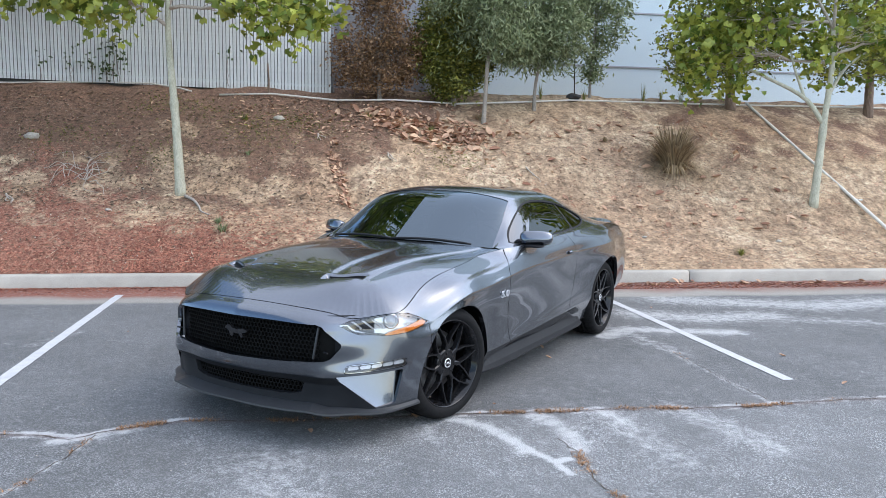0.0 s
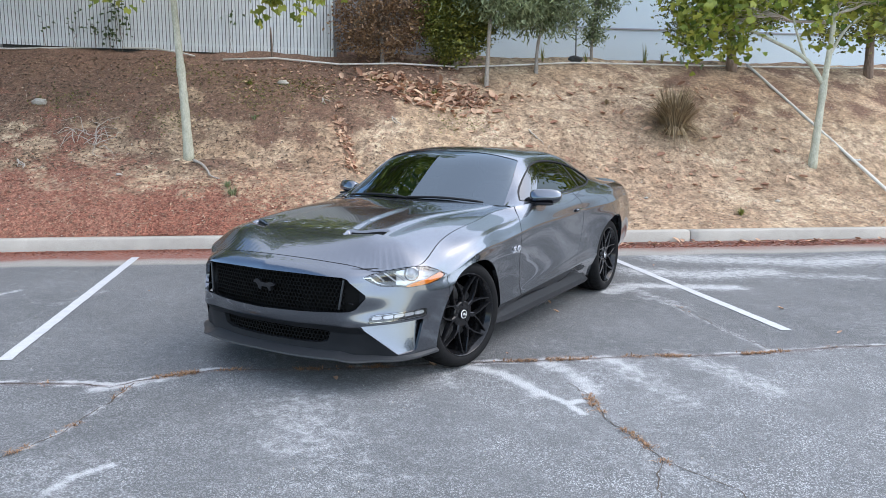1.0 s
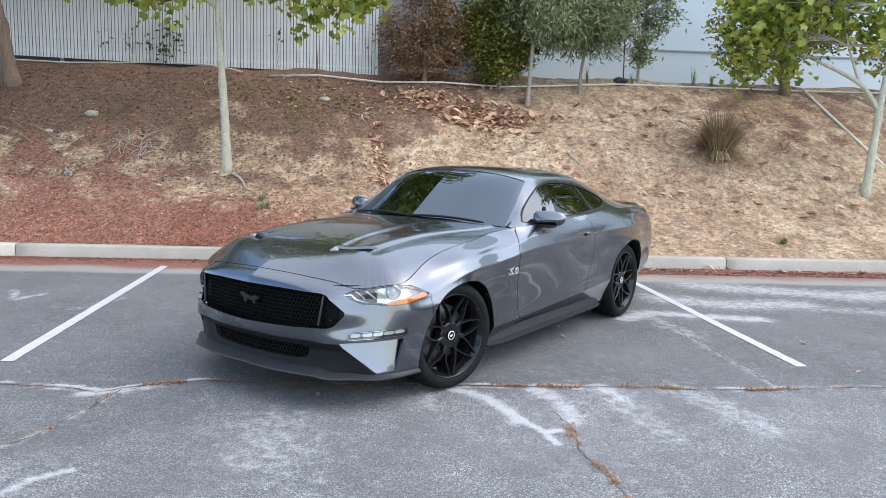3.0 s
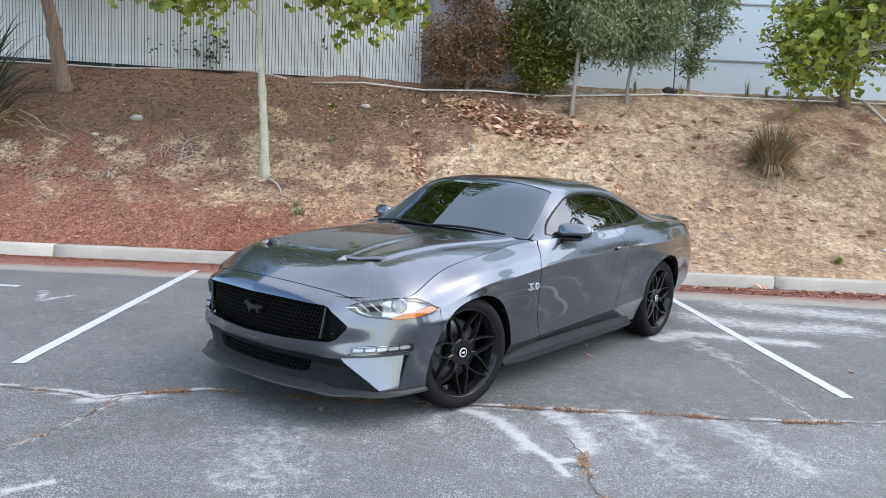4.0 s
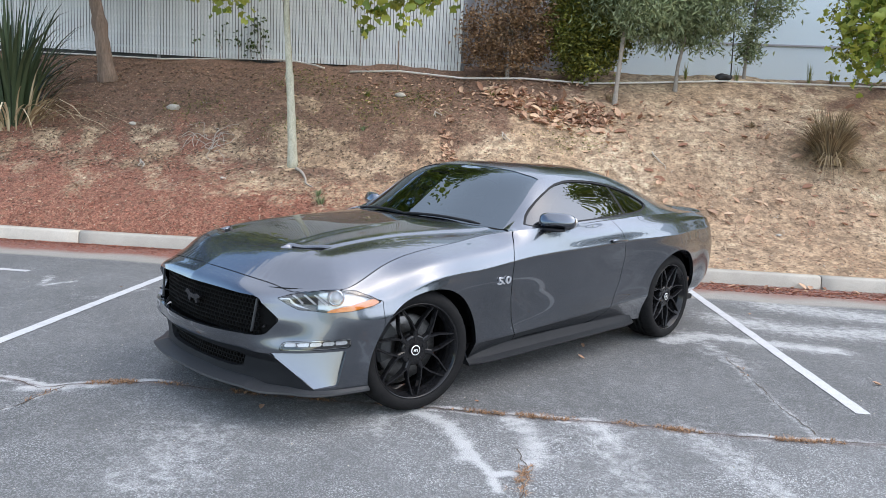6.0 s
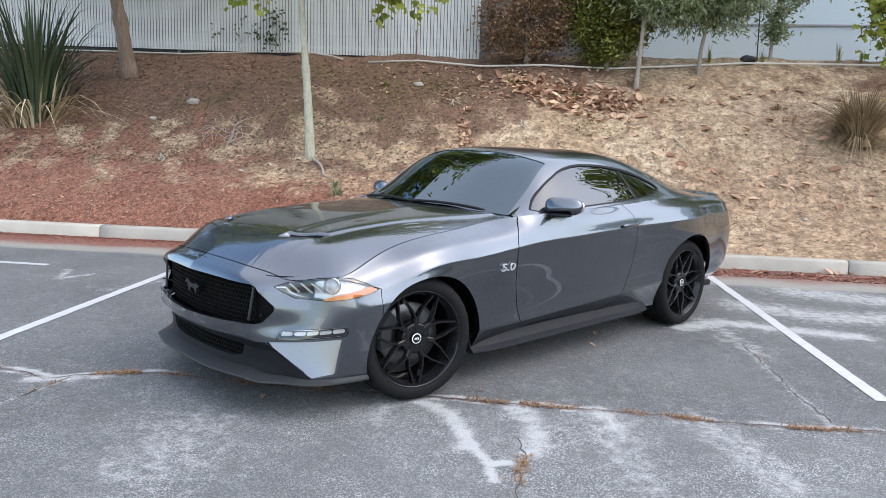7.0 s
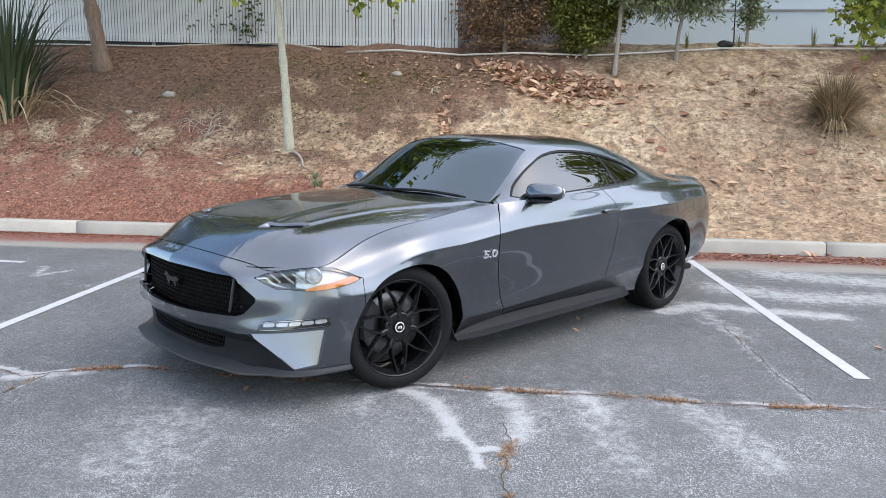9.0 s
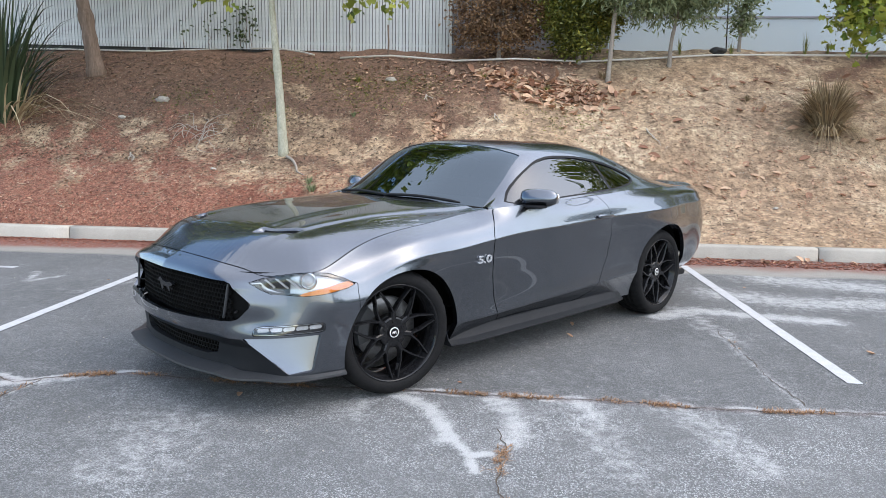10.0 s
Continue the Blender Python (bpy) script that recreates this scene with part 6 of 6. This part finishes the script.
for i, (x, y, h, mat) in enumerate(((-2.94, 5.56, .20, LEAF_WILLOW), (4.42, 6.50, .16, LEAF_GREEN), (-3.05, 5.75, .14, LEAF_WILLOW), (3.0, 9.4, .15, STRAW), (2.0, 10.9, .3, LEAF_GREEN), (2.9, 11.0, .28, LEAF_GREEN), (4.2, 11.3, .33, LEAF_GREEN), (4.6, 11.4, .26, LEAF_GREEN), (5.0, 11.3, .35, LEAF_WILLOW), (-1.3, 9.1, .14, LEAF_GREEN), (-.2, 9.0, .15, LEAF_GREEN), (-3.4, 8.6, .14, LEAF_GREEN), (-3.1, 7.6, .12, LEAF_WILLOW), (.7, 9.7, .25, STRAW))):
    plant("weed", "small tufted weed growing from the bank", gz(x, y, -.01), "weed", [("tuft", blades(46 if y < 10 else 20, h * (.9 if y < 10 else .45), h * (1 if y < 10 else 1.4), .012, 40 + i, .9, .7), mat, "")], "weeds on the bank")


def build_vines():
    """Sprigs of a climber that pushes through the fence."""
    for i, (x, y, z, n) in enumerate(((-6.12, 9.76, 3.68, 46), (-6.06, 9.78, 3.40, 22), (-6.26, 9.74, 3.22, 40), (-6.52, 9.70, 3.40, 20), (-6.87, 9.65, 3.42, 14), (-7.40, 9.58, 3.35, 8), (-4.09, 10.04, 3.58, 8))):
        rng, nr = random.Random(200 + i), np.random.default_rng(200 + i)
        root = Vector((x, y + .03, bank_height(x, y)))
        ob = thing("vine", "dark-leaved climber sprig against the slat fence", "vine", Matrix.Translation(root), "vines on the fence")
        top = Vector((0, -.03, z - root.z))
        v, f = tube(limb_path((0, 0, -.05), top, 0, rng, 8), [.005] * 7 + [.002], 6)
        piece("stem", mesh_of("stem", v, f, BARK_BROWN, True), ob)
        at = np.array(tuple(top)) + nr.normal(size=(n, 3)) * (.10, .03, .09)
        piece("leaves", leaf_mesh("leaves", at, .075, LEAF_DEEP, nr, .7, .2), ob, kind="stuff")


build_vines()


def table_height(s, d):
    """Heights of the bank, read between the points of its sheet."""
    ss, ds, z = TABLE["s"], TABLE["d"], TABLE["z"]
    i, j = np.clip(np.searchsorted(ss, s) - 1, 0, len(ss) - 2), np.clip(np.searchsorted(ds, d) - 1, 0, len(ds) - 2)
    u, v = np.clip((s - ss[i]) / (ss[i + 1] - ss[i]), 0, 1), np.clip((d - ds[j]) / (ds[j + 1] - ds[j]), 0, 1)
    return (z[j, i] * (1 - u) + z[j, i + 1] * u) * (1 - v) + (z[j + 1, i] * (1 - u) + z[j + 1, i + 1] * u) * v


def lying_on(xy):
    """Height and normal of what lies below each place: asphalt, kerb or bank."""
    p = xy - np.array((KERB_FOOT.x, KERB_FOOT.y))
    s, d = p @ np.array((ALONG.x, ALONG.y)), p @ np.array((BACK.x, BACK.y))
    e = .06
    gs = (table_height(s - e, d) - table_height(s + e, d)) / (2 * e)
    gd = (table_height(s, d - e) - table_height(s, d + e)) / (2 * e)
    n = np.stack([gs * ALONG.x + gd * BACK.x, gs * ALONG.y + gd * BACK.y, np.ones(len(s))], 1)
    low = d < .17
    n[low] = (0, 0, 1)
    return np.where(d <= 0, 0.0, np.where(low, .157, table_height(s, d))), unit(n)


def litter(name, label, count, where, size, material, seed, slim=.6, category="leaf litter", lift=.01, flat=.8):
    """Leaves or chips lying on the bank or the asphalt; where(rng) gives a place."""
    rng, nr = random.Random(seed), np.random.default_rng(seed)
    xy = np.array([where(rng) for _ in range(count)])
    z, nm = lying_on(xy)
    me = leaf_mesh(name, np.column_stack([xy, z + lift]), size, material, nr, slim, 0, nm, flat, oval=material is LEAF_DRY)
    thing(name, label, category, kind="stuff", data=me)


def lot_spot(rng, s0, s1, d0, d1):
    p = lot(rng.uniform(s0, s1), rng.uniform(d0, d1))
    return p.x, p.y


def cluster(rng, x, y, sx, sy):
    return rng.gauss(x, sx), rng.gauss(y, sy)


litter("fallen_leaves", "heap of large curled tan leaves below the bushes", 330, lambda r: cluster(r, *r.choice(((-.75, 8.95), (-.2, 8.75), (.25, 9.1), (-1.1, 9.2), (.5, 9.0))), .30, .20), .17, LEAF_DRY, 51, .55, flat=.5, lift=.02)
litter("fallen_leaves", "scattered large dry leaves on the bare bank", 190, lambda r: lot_spot(r, .4, 6.5, 1.6, 4.6), .15, LEAF_DRY, 52, .5, flat=.75)
litter("fallen_leaves", "dry leaves caught in the gully", 120, lambda r: cluster(r, -1.62 + (u := r.uniform(-.5, .45)) * -.45, 7.4 + u * 1.6, .07, .08), .10, LEAF_DRY, 53, .5, flat=.6)
litter("fallen_leaves", "dry leaves and bark under the red bush", 380, lambda r: lot_spot(r, -3.2, .9, 3.5, 5.2), .085, LEAF_DRY, 54, .5, flat=.7)
litter("fallen_leaves", "few small dry leaves across the bank", 420, lambda r: lot_spot(r, -9, 8, .3, 5.0), .06, LEAF_DRY, 55, .5, flat=.8)
litter("mulch", "reddish-brown bark mulch on the bank", 10000, lambda r: lot_spot(r, -11, -4.0, .2, 3.6 * r.random() + .25) if r.random() < .6 else lot_spot(r, -4.0, -1.0 - 1.4 * r.random(), .2, 1.5 * r.random() + .25), .045, MULCH, 56, .35, "mulch", flat=.8)
litter("mulch", "thin scatter of bark chips on the bare soil", 5000, lambda r: lot_spot(r, -3, 9, .2, 4.5), .032, MULCH, 57, .35, "mulch", flat=.85)
litter("debris", "dark bits of bark and twig strewn over the soil", 11000, lambda r: lot_spot(r, -11, 9 - 6 * r.random(), .2, 5.2), .046, DEBRIS, 63, .32, "debris", flat=.85)
litter("debris", "dense dark bits of bark under the trees", 6500, lambda r: lot_spot(r, -10, -.6, 1.6, 5.3), .065, DEBRIS, 64, .35, "debris", flat=.8)
litter("chaff", "pale dry chaff strewn over the soil", 4500, lambda r: lot_spot(r, -10, 9, .2, 5.0), .036, CHAFF, 65, .3, "chaff", flat=.85)
litter("ground_weeds", "sparse low green weeds between the mulch", 2600, lambda r: cluster(r, *r.choice(((-3.3, 8.5), (-2.6, 8.9), (-3.0, 8.1), (-4.4, 7.4), (-4.2, 8.9), (-2.2, 8.6), (-5.0, 9.0), (.1, 8.2), (-6.1, 7.6))), .33, .25), .055, LEAF_GREEN, 66, .25, "weeds", flat=.15)
litter("twigs", "fine dry twigs strewn over the bank", 700, lambda r: lot_spot(r, -10, 8.5, .3, 5.0), .20, CHAFF, 67, .045, "twigs", flat=.85, lift=.015)
litter("soil_crumbs", "pale crumbs of dry soil on the bank", 3000, lambda r: lot_spot(r, -9, 9, .2, 4.8), .020, PEBBLE, 58, .8, "soil", flat=.3)
litter("kerb_litter", "red bark litter washed along the kerb", 9000, lambda r: lot_spot(r, -11, 9 - 9 * r.random(), -.03 - .50 * r.random() ** 1.3, -.01), .035, MULCH, 59, .35, "litter", lift=.004, flat=.9)
litter("kerb_litter", "loose red bark washed into the gutter", 4500, lambda r: lot_spot(r, .5, 9, -.52, -.16), .042, MULCH, 68, .4, "litter", lift=.004, flat=.85)
litter("kerb_litter", "dry leaves lying along the kerb", 90, lambda r: lot_spot(r, 1.5, 8.5, -.35, -.03), .10, LEAF_DRY, 60, .5, "litter", flat=.7)
litter("stray_leaves", "few dry leaves lying on the asphalt", 26, lambda r: lot_spot(r, -6, 7, -5.5, -.6), .05, LEAF_DRY, 61, .5, "leaf litter", lift=.006, flat=.8)
litter("grit", "pale grit scattered on the asphalt", 2600, lambda r: (r.uniform(-6, 6), r.uniform(-3.2, 4.2)), .009, PEBBLE, 62, .8, "grit", lift=.002, flat=.3)


def crack_grass(pts, seed, spans):
    """Short dry grass in stretches of a crack; spans are fractions of its length with a density."""
    rng = random.Random(seed)
    seg = [(Vector(a), Vector(b)) for a, b in zip(pts, pts[1:])]
    total = sum((b - a).length for a, b in seg)
    allv, allf, o = [], [], 0
    for t0, t1, n in spans:
        for _ in range(n):
            d = rng.uniform(t0, t1) * total
            for a, b in seg:
                if d <= (b - a).length:
                    break
                d -= (b - a).length
            p = a + (b - a).normalized() * d
            v, f = blades(6, rng.uniform(.015, .055), rng.uniform(.008, .030), .0035, rng.random(), 1.0, .9)
            allv.append(v + np.array((p.x + rng.gauss(0, .016), p.y + rng.gauss(0, .014), .002)))
            allf.append(f + o)
            o += len(v)
    thing("crack_grass", "dead straw-coloured grass growing along a crack", "grass", group="grass in the cracks", kind="stuff", data=fast_mesh("crack_grass", np.concatenate(allv), np.concatenate(allf), STRAW_RUST))


crack_grass(CRACK_MAIN, 71, ((.14, .15, 4), (.222, .252, 85), (.268, .292, 18), (.325, .355, 30), (.365, .40, 30), (.42, .46, 14), (.485, .51, 40), (.52, .56, 70), (.585, .60, 18), (.615, .64, 55), (.685, .725, 80), (.77, .775, 3)))
crack_grass(CRACK_LEFT, 72, ((.05, .2, 10), (.42, .55, 14), (.62, .72, 12), (.84, 1, 25)))
crack_grass(CRACK_NEAR, 73, ((.10, .26, 40), (.38, .50, 34), (.57, .60, 8), (.80, .86, 12)))
crack_grass(CRACK_RIGHT, 74, ((.1, .3, 4),))


def build_sticks():
    rng = random.Random(81)
    for label, x, y, length, n, mat in (("bleached dead branch lying on the mulch", -5.35, 6.75, .85, 18, TWIG), ("broken dry branch on the bank", 1.42, 8.22, .42, 2, TWIG), ("dry twig lying on the bank", -6.1, 6.1, .35, 3, TWIG), ("pale dry twig on the bank", -.9, 8.0, .3, 2, TWIG), ("pale dry twig on the bank", -2.1, 8.3, .3, 3, TWIG)):
        c = Vector(gz(x, y, .03))
        sets = []
        for k in range(n):
            a = rng.uniform(0, 2 * math.pi) if n > 3 else rng.uniform(-.5, .1) - .9
            l = length * rng.uniform(.5, 1)
            s = c + Vector((rng.uniform(-.25, .25), rng.uniform(-.15, .15), 0)) * (n > 3)
            pts = []
            for q in range(7):
                x1, y1 = s.x + math.cos(a) * l * q / 6, s.y + math.sin(a) * l * q / 6
                a += rng.uniform(-.45, .45) if n > 3 else rng.uniform(-.15, .15)
                pts.append(Vector(gz(x1, y1, .03 + .06 * math.sin(q * .9) * (n > 3))))
            r = .0045 if n > 3 else .010
            fine = catmull(list(range(7)), [tuple(p) for p in pts], np.linspace(0, 6, 22))
            sets.append(tube([tuple(p) for p in fine], [r * (1.2 - .034 * q) for q in range(22)], 6))
        ob = thing("dead_branch", label, "branch", Matrix.Translation(c), "dead branches")
        for v, f in sets:
            piece("twig", mesh_of("twig", [Vector(p) - c for p in v], f, mat, True), ob)
    pts = [gz(-3.74, 6.5, .02), gz(-3.58, 6.36, .03), gz(-3.46, 6.22, .02), gz(-3.38, 6.08, .025), gz(-3.22, 5.95, .01)]
    fine = catmull(list(range(5)), pts, np.linspace(0, 4, 20))
    v, f = tube([tuple(p) for p in fine], [.024 - .0008 * k for k in range(20)], 8)
    thing("exposed_root", "exposed pale root running down from the plane tree", "root", data=mesh_of("exposed_root", v, f, TWIG, True))
    bm = rounded_lump((0, 0, 0), (.15, .075, .065), Matrix(), 2.2)
    for w in bm.verts:
        w.co += Vector((1, .6, .8)) * .03 * noise.noise(w.co * 14)
    me = bpy.data.meshes.new("plastic_bag")
    bm.to_mesh(me)
    bm.free()
    me.materials.append(BLACK_PLASTIC)
    thing("plastic_bag", "crumpled black plastic bag lying on the pipe", "bag", Matrix.Translation(gz(2.66, 10.84, .10)), data=me)


build_sticks()


def build_street_lamp():
    lamp = thing("street_lamp", "dark street lamp with a short arm on the bank", "street lamp", Matrix.Translation(gz(9.4, 8.35, -.1)) @ pose(0, 0, 0, 0, 0, 105))
    v, f = tube([(0, 0, 0), (0, 0, 6.0)], [.09, .06], 12)
    piece("pole", mesh_of("pole", v, f, WALL_GREY, True), lamp)
    v, f = tube([(0, 0, 5.9), (-.1, 0, 6.25), (-.35, 0, 6.45), (-.8, 0, 6.5)], .045, 10)
    piece("arm", mesh_of("arm", v, f, WALL_GREY, True), lamp)
    part("lamp_head", rounded_lump((-1.1, 0, 6.5), (.38, .16, .07), Matrix(), 3), BLACK_PLASTIC, lamp)


build_street_lamp()


def build_woods():
    """A belt of unseen far trees on the lot's open +x side, added to darken reflections."""
    rng, nr = random.Random(301), np.random.default_rng(301)
    at = []
    for k in range(32):
        a = math.radians(-32 + 62 * k / 31 + rng.uniform(-1.5, 1.5))
        r, h = rng.uniform(30, 38), rng.uniform(4.5, 7.5)
        c = np.array((r * math.cos(a), r * math.sin(a), h * .5))
        d = unit(nr.normal(size=(420, 3))) * nr.random((420, 1)) ** .35
        at.append(c + d * np.array((2.6, 2.6, h * .5)))
    at = np.concatenate(at)
    at = at[at[:, 2] > .2]
    thing("woods", "dark belt of unseen distant trees, added to darken reflections in the car", "trees", kind="stuff", data=leaf_mesh("woods", at, .75, LEAF_DEEP, nr, .7, .2))


build_woods()


def build_small_things():
    for x, y, r in ((-6.45, 7.47, .085), (-6.9, 7.0, .05), (-2.85, 8.75, .07), (-4.6, 5.9, .035), (1.05, 7.3, .03), (5.2, 7.0, .035), (-.6, 7.2, .03), (3.1, 6.9, .03)):
        bm = bmesh.new()
        bmesh.ops.create_icosphere(bm, subdivisions=3, radius=1)
        for w in bm.verts:
            w.co = Vector((w.co.x * 1.3, w.co.y, w.co.z * .65)) * (1 + .35 * noise.noise(w.co * 1.7 + Vector((x, y, 0)))) * r
        me = bpy.data.meshes.new("stone")
        bm.to_mesh(me)
        bm.free()
        me.materials.append(PEBBLE)
        me.polygons.foreach_set("use_smooth", [True] * len(me.polygons))
        thing("stone", "pale weathered stone half sunk in the bank", "stone", Matrix.Translation(gz(x, y, r * .25)), "stones on the bank", data=me)
    v, f = tube([(0, 0, -.1), (.01, 0, .25), (-.01, .01, .55)], [.018, .016, .014], 8)
    thing("stake", "short dark stake beside the pipe end", "stake", Matrix.Translation(gz(-3.30, 9.95)), data=mesh_of("stake", v, f, BARK_BROWN, True))
    bm = bmesh.new()
    bmesh.ops.create_grid(bm, x_segments=8, y_segments=6, size=.5)
    for w in bm.verts:
        w.co = Vector((w.co.x * .16, w.co.y * .10, .035 * noise.noise(w.co * 5) + .02))
    me = bpy.data.meshes.new("paper_scrap")
    bm.to_mesh(me)
    bm.free()
    me.materials.append(WHITE_MARK)
    thing("paper_scrap", "crumpled white paper scrap on the bank", "litter", Matrix.Translation(gz(7.15, 8.35, .01)), data=me)
    v, f = tube([(3.0, 12.6, 3.1), (2.98, 12.6, 4.0), (2.95, 12.6, 5.2)], .012, 6)
    thing("cable", "thin dark cable hanging down the wall", "cable", data=mesh_of("cable", v, f, BLACK_PLASTIC, True))


build_small_things()
